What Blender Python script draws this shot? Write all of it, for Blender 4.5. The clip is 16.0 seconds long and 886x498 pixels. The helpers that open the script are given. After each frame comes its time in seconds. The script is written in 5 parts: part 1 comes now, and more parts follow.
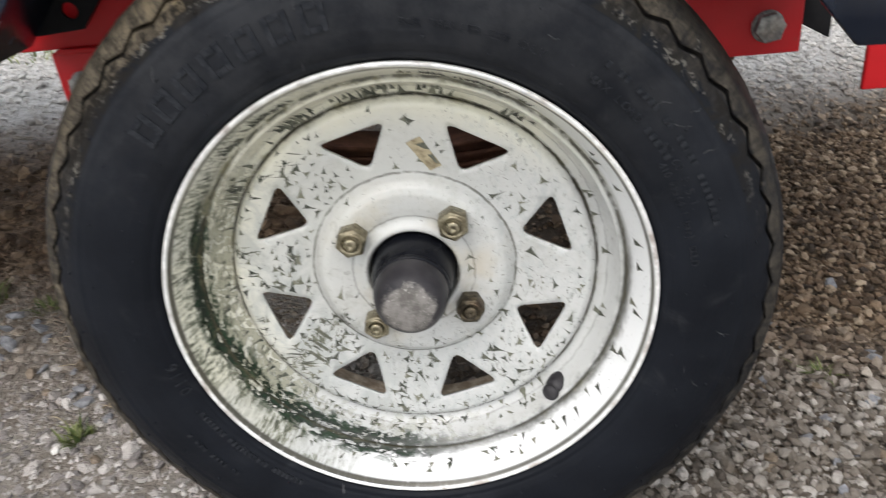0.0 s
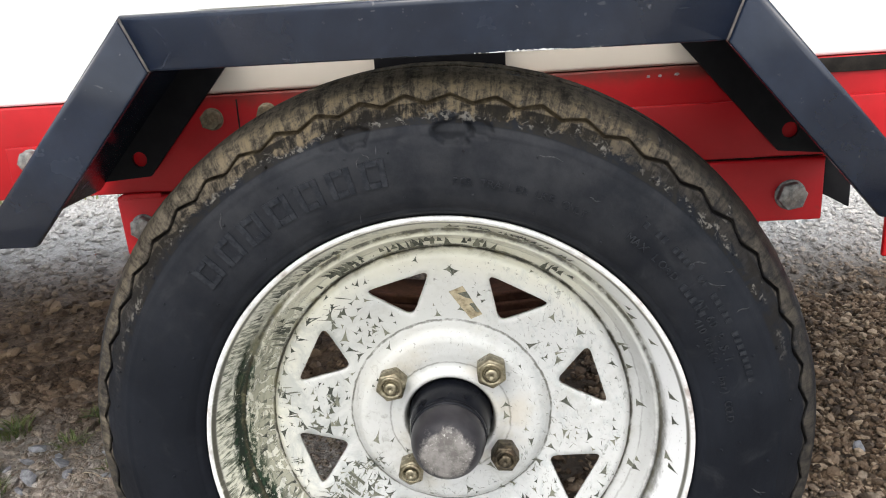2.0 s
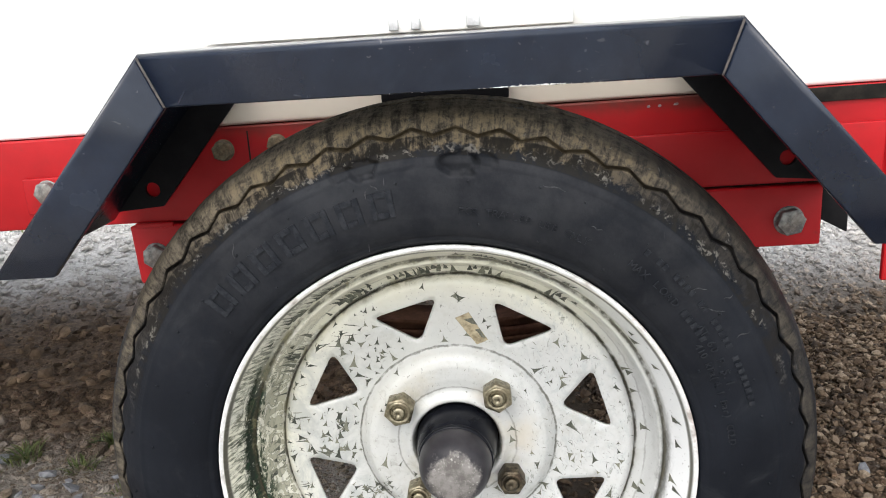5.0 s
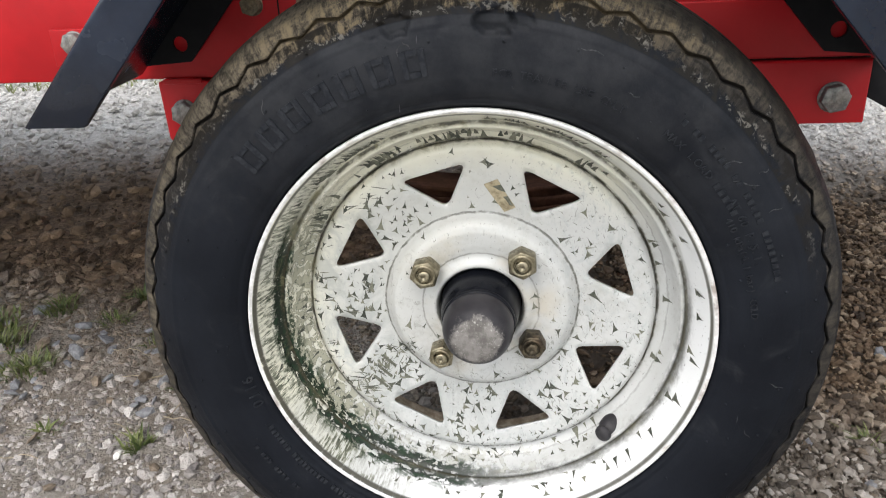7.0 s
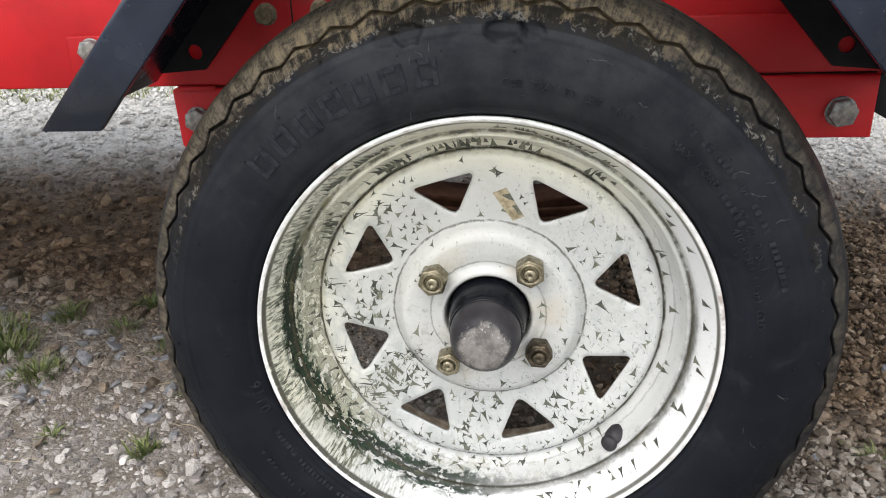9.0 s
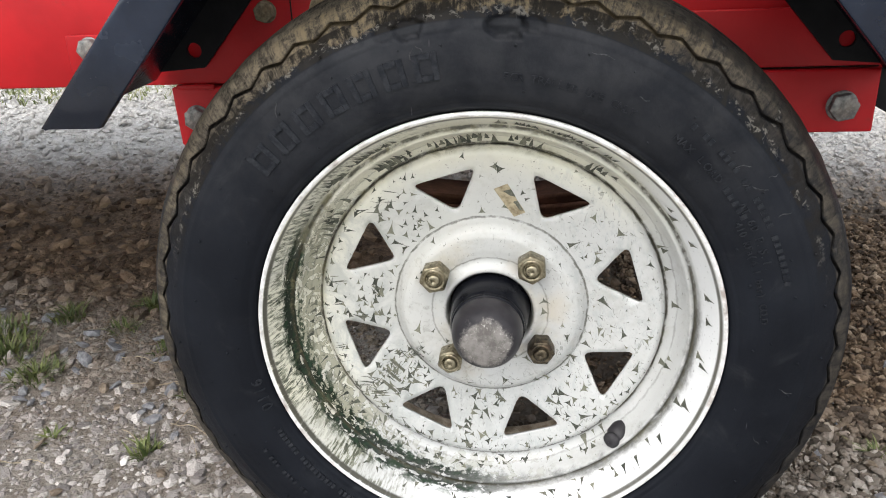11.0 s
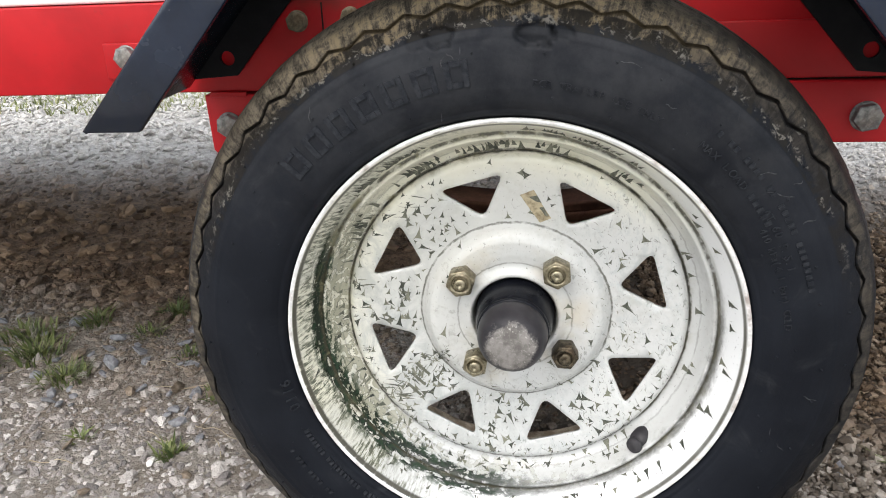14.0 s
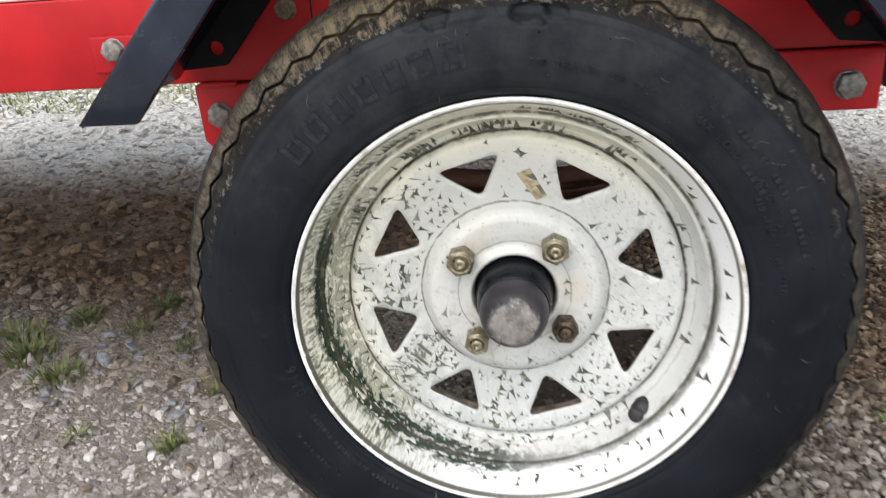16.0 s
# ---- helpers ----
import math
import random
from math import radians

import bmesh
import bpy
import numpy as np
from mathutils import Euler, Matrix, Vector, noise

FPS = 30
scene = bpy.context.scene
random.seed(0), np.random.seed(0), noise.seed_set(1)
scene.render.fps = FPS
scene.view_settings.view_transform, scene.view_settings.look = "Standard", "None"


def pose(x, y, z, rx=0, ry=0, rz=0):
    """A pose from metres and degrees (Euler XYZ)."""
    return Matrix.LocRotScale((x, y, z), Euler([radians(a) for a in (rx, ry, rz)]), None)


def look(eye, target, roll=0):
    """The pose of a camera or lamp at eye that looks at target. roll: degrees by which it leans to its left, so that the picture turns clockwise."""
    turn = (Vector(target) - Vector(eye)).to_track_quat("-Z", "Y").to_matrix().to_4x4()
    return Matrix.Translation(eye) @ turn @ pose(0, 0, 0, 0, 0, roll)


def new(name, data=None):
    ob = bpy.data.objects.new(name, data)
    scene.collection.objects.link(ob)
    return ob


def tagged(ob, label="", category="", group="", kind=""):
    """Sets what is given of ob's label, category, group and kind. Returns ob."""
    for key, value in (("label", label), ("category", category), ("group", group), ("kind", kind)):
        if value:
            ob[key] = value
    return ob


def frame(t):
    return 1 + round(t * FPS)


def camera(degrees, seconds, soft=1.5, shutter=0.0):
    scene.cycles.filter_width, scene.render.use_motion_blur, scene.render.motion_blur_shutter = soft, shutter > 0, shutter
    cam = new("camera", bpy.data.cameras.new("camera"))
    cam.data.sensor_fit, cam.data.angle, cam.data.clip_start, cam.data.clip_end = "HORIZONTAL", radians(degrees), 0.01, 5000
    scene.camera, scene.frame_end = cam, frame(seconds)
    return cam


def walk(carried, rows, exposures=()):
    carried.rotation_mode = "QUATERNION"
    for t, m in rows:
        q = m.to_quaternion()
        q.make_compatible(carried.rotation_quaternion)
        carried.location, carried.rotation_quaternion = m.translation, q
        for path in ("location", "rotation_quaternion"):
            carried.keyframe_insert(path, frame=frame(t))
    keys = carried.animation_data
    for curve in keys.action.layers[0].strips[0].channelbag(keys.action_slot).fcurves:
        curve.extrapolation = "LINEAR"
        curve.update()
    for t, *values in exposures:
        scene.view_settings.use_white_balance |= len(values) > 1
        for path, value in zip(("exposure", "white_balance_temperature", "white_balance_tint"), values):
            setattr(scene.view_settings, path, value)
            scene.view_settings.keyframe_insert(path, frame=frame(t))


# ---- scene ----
cam = camera(57.3, 16.0, soft=1.0, shutter=0.5)
PATH = [
    (0, (0.06, -0.513, 0.527), (-0.072, 1.254, -0.4), -5.2),
    (0.5, (0.046, -0.531, 0.541), (-0.162, 1.259, -0.325), -5.2),
    (1, (0.045, -0.535, 0.542), (-0.12, 1.307, -0.219), -4.8),
    (1.5, (0.039, -0.54, 0.542), (-0.114, 1.338, -0.13), -4.1),
    (2, (0.041, -0.535, 0.537), (-0.102, 1.37, -0.053), -3.2),
    (2.5, (0.044, -0.532, 0.536), (-0.084, 1.369, -0.073), -3.4),
    (3, (0.043, -0.538, 0.539), (-0.088, 1.366, -0.062), -3.5),
    (3.5, (0.044, -0.545, 0.547), (-0.074, 1.366, -0.033), -3.2),
    (3.7, (0.041, -0.546, 0.546), (-0.088, 1.367, -0.02), -3.2),
    (5.8, (0.042, -0.547, 0.544), (-0.113, 1.373, 0.007), -3.6),
    (6, (0.043, -0.546, 0.538), (-0.13, 1.349, -0.077), -3.3),
    (6.08, (0.043, -0.546, 0.538), (-0.163, 1.344, -0.089), -3.3),
    (6.3, (0.039, -0.546, 0.532), (-0.175, 1.273, -0.269), -2.8),
    (6.5, (0.037, -0.547, 0.536), (-0.175, 1.256, -0.304), -2.5),
    (7, (0.038, -0.547, 0.536), (-0.18, 1.265, -0.283), -2.3),
    (7.5, (0.037, -0.553, 0.537), (-0.187, 1.275, -0.245), -2.2),
    (8, (0.037, -0.55, 0.534), (-0.207, 1.275, -0.248), -2.2),
    (8.5, (0.038, -0.55, 0.533), (-0.2, 1.277, -0.245), -1.8),
    (9, (0.037, -0.554, 0.532), (-0.197, 1.272, -0.249), -1.7),
    (9.2, (0.037, -0.555, 0.531), (-0.198, 1.265, -0.265), -1.7),
    (11.5, (0.035, -0.554, 0.528), (-0.195, 1.276, -0.246), -2.1),
    (12, (0.035, -0.554, 0.53), (-0.196, 1.277, -0.241), -2.2),
    (12.5, (0.036, -0.552, 0.528), (-0.206, 1.284, -0.228), -2.3),
    (13, (0.038, -0.557, 0.53), (-0.193, 1.287, -0.21), -2.5),
    (13.5, (0.034, -0.565, 0.525), (-0.204, 1.281, -0.209), -1.9),
    (14, (0.029, -0.567, 0.526), (-0.243, 1.269, -0.219), -1.9),
    (14.5, (0.031, -0.561, 0.525), (-0.229, 1.285, -0.2), -1.7),
    (15, (0.032, -0.555, 0.524), (-0.194, 1.287, -0.222), -1.6),
    (15.2, (0.016, -0.560, 0.533), (-0.228, 1.243, -0.298), -3.1),
    (15.3, (0.027, -0.559, 0.536), (-0.289, 1.240, -0.278), -4.6),
    (15.5, (0.019, -0.565, 0.53), (-0.274, 1.256, -0.245), -5.0),
    (15.7, (0.019, -0.562, 0.527), (-0.239, 1.254, -0.270), -4.5),
    (15.9, (0.014, -0.566, 0.527), (-0.219, 1.260, -0.253), -3.8),
    (16, (0.013, -0.577, 0.525), (-0.202, 1.254, -0.252), -3.5),
]
walk(cam, [(t, look(eye, target, roll)) for t, eye, target, roll in PATH], [(0, 0.72), (1.0, 0.95), (2.0, 1.08), (3.6, 1.06), (6.0, 0.92), (6.4, 0.86), (9.0, 0.91), (12.0, 0.92), (13.4, 0.97), (16, 0.96)])

# ---- daylight: bright overcast sky ----
world = bpy.data.worlds.new("sky")
scene.world = world
world.use_nodes = True
wn = world.node_tree
sky = wn.nodes.new("ShaderNodeTexSky")
sky.sky_type, sky.sun_disc = "NISHITA", False
sky.sun_elevation, sky.sun_rotation = radians(60), radians(200)
sky.air_density, sky.dust_density, sky.ozone_density = 1.0, 4.0, 1.0
pale = wn.nodes.new("ShaderNodeHueSaturation")
pale.inputs["Saturation"].default_value = 0.4
wn.links.new(sky.outputs[0], pale.inputs["Color"])
wn.links.new(pale.outputs[0], wn.nodes["Background"].inputs["Color"])
wn.nodes["Background"].inputs["Strength"].default_value = 0.15
sun_data = bpy.data.lights.new("sun", "SUN")
sun_data.energy, sun_data.angle, sun_data.color = 1.1, radians(120), (1.0, 1.0, 0.97)
sun = new("sun", sun_data)
sun.matrix_world = look((0.55, -2.7, 2.9), (0, 0, 0.2))

# ---- materials ----
RIM_Z = 0.245          # height of the axle


class Nodes:
    """A small helper to write node materials in few lines."""

    def __init__(self, name):
        self.mat = bpy.data.materials.new(name)
        self.mat.use_nodes = True
        self.tree = self.mat.node_tree
        self.bsdf = self.tree.nodes["Principled BSDF"]
        self.coord = self.tree.nodes.new("ShaderNodeTexCoord").outputs["Object"]

    def put(self, value, socket):
        if hasattr(value, "is_output"):
            self.tree.links.new(value, socket)
        else:
            socket.default_value = value

    def math(self, op, a, b=0.0, c=0.0, clamp=False):
        n = self.tree.nodes.new("ShaderNodeMath")
        n.operation, n.use_clamp = op, clamp
        for v, s in zip((a, b, c), n.inputs):
            self.put(v, s)
        return n.outputs[0]

    def noise(self, scale, detail=4.0, rough=0.55, distort=0.0, vec=None):
        n = self.tree.nodes.new("ShaderNodeTexNoise")
        self.put(vec or self.coord, n.inputs["Vector"])
        for k, v in (("Scale", scale), ("Detail", detail), ("Roughness", rough), ("Distortion", distort)):
            n.inputs[k].default_value = v
        return n.outputs["Fac"]

    def voronoi(self, scale, out="Distance", feature="F1", vec=None):
        n = self.tree.nodes.new("ShaderNodeTexVoronoi")
        n.feature = feature
        self.put(vec or self.coord, n.inputs["Vector"])
        n.inputs["Scale"].default_value = scale
        return n.outputs[out]

    def ramp(self, fac, lo, hi, a=0.0, b=1.0):
        n = self.tree.nodes.new("ShaderNodeMapRange")
        n.interpolation_type = "SMOOTHSTEP"
        for v, s in zip((fac, lo, hi, a, b), n.inputs):
            self.put(v, s)
        return n.outputs[0]

    def mix(self, fac, a, b):
        n = self.tree.nodes.new("ShaderNodeMix")
        n.data_type = "RGBA"
        self.put(fac, n.inputs[0])
        for v, s in ((a, n.inputs[6]), (b, n.inputs[7])):
            self.put((*v, 1) if isinstance(v, tuple) and len(v) == 3 else v, s)
        return n.outputs[2]

    def colours(self, fac, stops):
        n = self.tree.nodes.new("ShaderNodeValToRGB")
        self.put(fac, n.inputs[0])
        e = n.color_ramp.elements
        while len(e) < len(stops):
            e.new(0.5)
        for x, (p, c) in zip(e, stops):
            x.position, x.color = p, (*c, 1)
        return n.outputs[0]

    def split(self, vec=None):
        n = self.tree.nodes.new("ShaderNodeSeparateXYZ")
        self.put(vec or self.coord, n.inputs[0])
        return n.outputs

    def stretch(self, x, y, z):
        n = self.tree.nodes.new("ShaderNodeMapping")
        self.put(self.coord, n.inputs[0])
        n.inputs["Scale"].default_value = (x, y, z)
        return n.outputs[0]

    def random_island(self):
        return self.tree.nodes.new("ShaderNodeNewGeometry").outputs["Random Per Island"]

    def random_object(self):
        return self.tree.nodes.new("ShaderNodeObjectInfo").outputs["Random"]

    def bump(self, height, strength, distance):
        n = self.tree.nodes.new("ShaderNodeBump")
        self.put(height, n.inputs["Height"])
        n.inputs["Strength"].default_value, n.inputs["Distance"].default_value = strength, distance
        self.tree.links.new(n.outputs[0], self.bsdf.inputs["Normal"])

    def done(self, colour, rough, metal=0.0, **more):
        self.put((*colour, 1) if isinstance(colour, tuple) else colour, self.bsdf.inputs["Base Color"])
        self.put(rough, self.bsdf.inputs["Roughness"])
        self.put(metal, self.bsdf.inputs["Metallic"])
        for k, v in more.items():
            self.put(v, self.bsdf.inputs[k.replace("_", " ")])
        return self.mat


def mat_rim():
    m = Nodes("white_rim_paint")
    x, y, z = m.split()
    r = m.math("SQRT", m.math("ADD", m.math("MULTIPLY", x, x), m.math("MULTIPLY", z, z)))
    ang = m.math("ARCTAN2", z, x)

    def polar(around, across):
        n = m.tree.nodes.new("ShaderNodeCombineXYZ")
        for v, k, sock in ((ang, around, n.inputs[0]), (r, across, n.inputs[1]), (y, across, n.inputs[2])):
            m.put(m.math("MULTIPLY", v, k), sock)
        return n.outputs[0]

    def both(*masks):
        out = masks[0]
        for k in masks[1:]:
            out = m.math("MULTIPLY", out, k)
        return out

    def zone(lo, hi, soft=0.0008, at=None):
        at = at or r
        return both(m.ramp(m.math("SUBTRACT", at, lo), -soft, soft), m.ramp(at, hi + soft, hi - soft))

    def lean(a, b, lo, hi):
        """Grows from 0 to 1 towards one side of the wheel."""
        return m.ramp(m.math("ADD", m.math("MULTIPLY", x, a), m.math("MULTIPLY", z, b)), lo, hi)
    across, around = polar(0.15, 0.19), polar(0.05, 0.6)
    big, fine = m.noise(18, 5, 0.6), m.noise(160, 6, 0.7)
    grime = m.ramp(m.math("ADD", m.math("MULTIPLY", big, 0.6), m.math("MULTIPLY", fine, 0.5)), 0.5, 0.78)
    col = m.mix(m.math("MULTIPLY", grime, 0.55), (0.475, 0.482, 0.472), (0.29, 0.285, 0.255))
    # yellowed film on the barrel and the disc's edge, strongest above and on one side; its colour is lightened to
    # offset shade in the upper barrel
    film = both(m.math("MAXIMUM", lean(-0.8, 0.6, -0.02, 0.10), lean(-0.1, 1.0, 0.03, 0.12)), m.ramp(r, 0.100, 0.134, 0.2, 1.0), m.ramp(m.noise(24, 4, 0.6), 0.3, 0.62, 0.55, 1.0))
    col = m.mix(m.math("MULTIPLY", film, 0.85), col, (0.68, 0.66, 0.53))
    # daylight on the outer step's lower right, painted in as whiter colour
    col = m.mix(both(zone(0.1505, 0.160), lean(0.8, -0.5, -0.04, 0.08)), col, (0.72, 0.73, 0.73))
    # fine cool scuffing on the disc
    scuff = both(m.ramp(m.noise(120, 6, 0.78, 0.7, m.stretch(1.5, 1, 0.9)), 0.50, 0.60), zone(0.062, 0.128, 0.006), m.math("MAXIMUM", lean(0.9, -0.45, -0.06, 0.06), lean(-0.5, -0.9, -0.02, 0.10)))
    col = m.mix(m.math("MULTIPLY", scuff, 0.5), col, (0.36, 0.385, 0.385))
    scratch = both(m.ramp(m.noise(260, 3, 0.6, 0.9, m.stretch(1.3, 1, 0.7)), 0.62, 0.66), zone(0.045, 0.129, 0.004), lean(0.8, -0.5, -0.09, 0.05))
    col = m.mix(m.math("MULTIPLY", scratch, 0.7), col, (0.20, 0.21, 0.19))
    # dull grey film between the flakes, and grubby streaks on the hub's dish
    bloom = both(m.ramp(m.noise(42, 6, 0.72, 0.8), 0.40, 0.60), zone(0.076, 0.129, 0.004), lean(-0.9, -0.35, -0.02, 0.08))
    col = m.mix(m.math("MULTIPLY", bloom, 0.55), col, (0.31, 0.325, 0.315))
    streak = both(m.ramp(m.noise(85, 6, 0.78, 1.2, m.stretch(1.0, 1, 0.8)), 0.54, 0.66), zone(0.034, 0.074, 0.003), lean(-0.7, -0.5, -0.05, 0.04))
    col = m.mix(m.math("MULTIPLY", streak, 0.55), col, (0.23, 0.225, 0.20))
    # yellowed rust stain round the hub
    stain = both(m.ramp(r, 0.080, 0.040), m.ramp(m.noise(30, 4, 0.6), 0.45, 0.72))
    col = m.mix(m.math("MULTIPLY", stain, 0.4), col, (0.47, 0.39, 0.25))
    side = lean(-1.0, -0.12, 0.06, 0.125)
    # lifting scales of paint, each with a dark edge, on the inner step of the barrel
    n1 = m.noise(105, 4, 0.62, 1.3)
    where = both(zone(0.1318, 0.1452), m.math("MAXIMUM", side, m.math("MULTIPLY", lean(-0.35, -1.0, 0.09, 0.14), 0.45)))
    scale = both(m.ramp(m.math("ADD", n1, m.math("MULTIPLY", where, 0.12)), 0.575, 0.59), where)
    edge = both(m.ramp(m.math("ABSOLUTE", m.math("SUBTRACT", m.math("ADD", n1, m.math("MULTIPLY", where, 0.12)), 0.582)), 0.018, 0.004), where)
    col = m.mix(m.math("MULTIPLY", scale, 0.8), col, (0.27, 0.265, 0.19))
    col = m.mix(m.math("MULTIPLY", edge, 0.92), col, (0.06, 0.064, 0.042))
    # combed strokes across the outer step
    comb_n = m.noise(470, 4, 0.65, 0.12, across)
    comb_at = both(zone(0.1510, 0.1592), m.math("MAXIMUM", side, m.math("MULTIPLY", lean(-0.9, 0.55, 0.10, 0.14), 0.8)), m.ramp(m.noise(34, 4, 0.6), 0.40, 0.50, 0.25, 1.0))
    col = m.mix(both(comb_at, m.ramp(comb_n, 0.45, 0.52, 0.0, 0.88)), col, (0.22, 0.225, 0.165))
    col = m.mix(both(comb_at, m.ramp(comb_n, 0.525, 0.58, 0.0, 0.92)), col, (0.06, 0.067, 0.043))
    # black packed dirt in the crack behind the lip
    crack = both(zone(0.1590, 0.1613, 0.0006), lean(-1.0, -0.75, 0.06, 0.13), m.ramp(m.noise(300, 4, 0.7, 0.2, across), 0.34, 0.48))
    col = m.mix(m.math("MULTIPLY", crack, 0.95), col, (0.016, 0.016, 0.011))
    # dark green mould in the valley of the barrel, along one side and under
    along = lean(-0.86, -0.50, 0.030, 0.105)
    under = lean(-0.45, -0.90, 0.06, 0.13)
    wob = m.math("ADD", r, m.math("MULTIPLY", m.math("SUBTRACT", m.noise(85, 5, 0.75), 0.5), 0.008))
    wob = m.math("ADD", wob, m.math("MULTIPLY", under, 0.0012))
    dash = m.math("ADD", m.math("MULTIPLY", m.noise(300, 4, 0.65, 0.5, around), 0.65), m.math("MULTIPLY", m.noise(170, 4, 0.7), 0.35))
    core = both(along, zone(m.ramp(under, 0, 1, 0.1448, 0.1428), 0.1528, 0.0008, wob), m.ramp(dash, m.ramp(under, 0, 1, 0.36, 0.435), m.ramp(under, 0, 1, 0.42, 0.475)))
    col = m.mix(m.math("MULTIPLY", core, 0.97), col, (0.006, 0.013, 0.008))
    halo = both(m.ramp(along, 0.4, 1.0), zone(0.1410, 0.1545, 0.0022, wob), m.ramp(dash, 0.51, 0.55))
    col = m.mix(m.math("MULTIPLY", halo, 0.9), col, (0.024, 0.042, 0.026))
    # grey smudge where water stands in the lowest part, thickest by the valve
    low = lean(0.6, -1.0, 0.02, 0.10)
    smudge = both(low, zone(0.1445, 0.1508, 0.0020, wob), m.ramp(m.noise(150, 6, 0.75, 0.4, around), 0.30, 0.52))
    col = m.mix(m.math("MULTIPLY", smudge, 0.85), col, (0.085, 0.087, 0.082))
    # dirt that settled in the pressed seams
    uneven = m.math("MULTIPLY", m.math("SUBTRACT", m.noise(75, 6, 0.75), 0.5), 0.0040)
    for at, w, k in ((0.1304, 0.0019, 0.97), (0.1478, 0.0020, 0.95), (0.1372, 0.0008, 0.35), (0.0735, 0.0012, 0.85), (0.0322, 0.0020, 0.7), (0.0440, 0.0010, 0.5), (0.1600, 0.0013, 0.95)):
        d = m.math("ABSOLUTE", m.math("SUBTRACT", m.math("ADD", r, uneven if at < 0.155 else 0.0), at))
        seam = both(m.ramp(d, w, w * 0.25), m.ramp(m.noise(70, 5, 0.7), 0.34, 0.54, 0.25 if at < 0.155 else 0.9, 1.0))
        col = m.mix(m.math("MULTIPLY", seam, k), col, (0.050, 0.047, 0.032))
    for at, w in ((0.1304, 0.0060), (0.1478, 0.0055)):
        d = m.math("ABSOLUTE", m.math("SUBTRACT", r, at))
        creep = both(m.ramp(d, w, 0.0005), m.ramp(m.noise(48, 6, 0.75, 0.8), 0.50, 0.64), m.ramp(lean(-0.6, 0.7, -0.04, 0.10), 0, 1, 0.35, 1.0))
        col = m.mix(m.math("MULTIPLY", creep, 0.7), col, (0.20, 0.185, 0.11))
    specks = m.ramp(m.noise(420, 3, 0.65, 0.6), 0.655, 0.70)
    col = m.mix(m.math("MULTIPLY", specks, 0.75), col, (0.12, 0.12, 0.10))
    m.bump(m.math("ADD", m.noise(90, 5, 0.6), m.math("MULTIPLY", fine, 0.4)), 0.22, 0.0010)
    dull = m.math("MAXIMUM", core, m.math("MULTIPLY", halo, 0.9))
    return m.done(col, m.math("MAXIMUM", m.ramp(grime, 0, 1, 0.28, 0.55), m.math("MULTIPLY", dull, 0.9)), 0.0, Specular_IOR_Level=m.ramp(dull, 0, 1, 0.5, 0.04))


def mat_chip():
    m = Nodes("bare_chip")
    k = m.random_island()
    col = m.colours(k, [(0, (0.022, 0.027, 0.020)), (0.5, (0.066, 0.071, 0.053)), (1, (0.175, 0.175, 0.130))])
    col = m.mix(m.ramp(m.noise(420, 4, 0.7), 0.45, 0.68, 0.0, 0.35), col, (0.30, 0.29, 0.24))
    return m.done(col, 0.75)


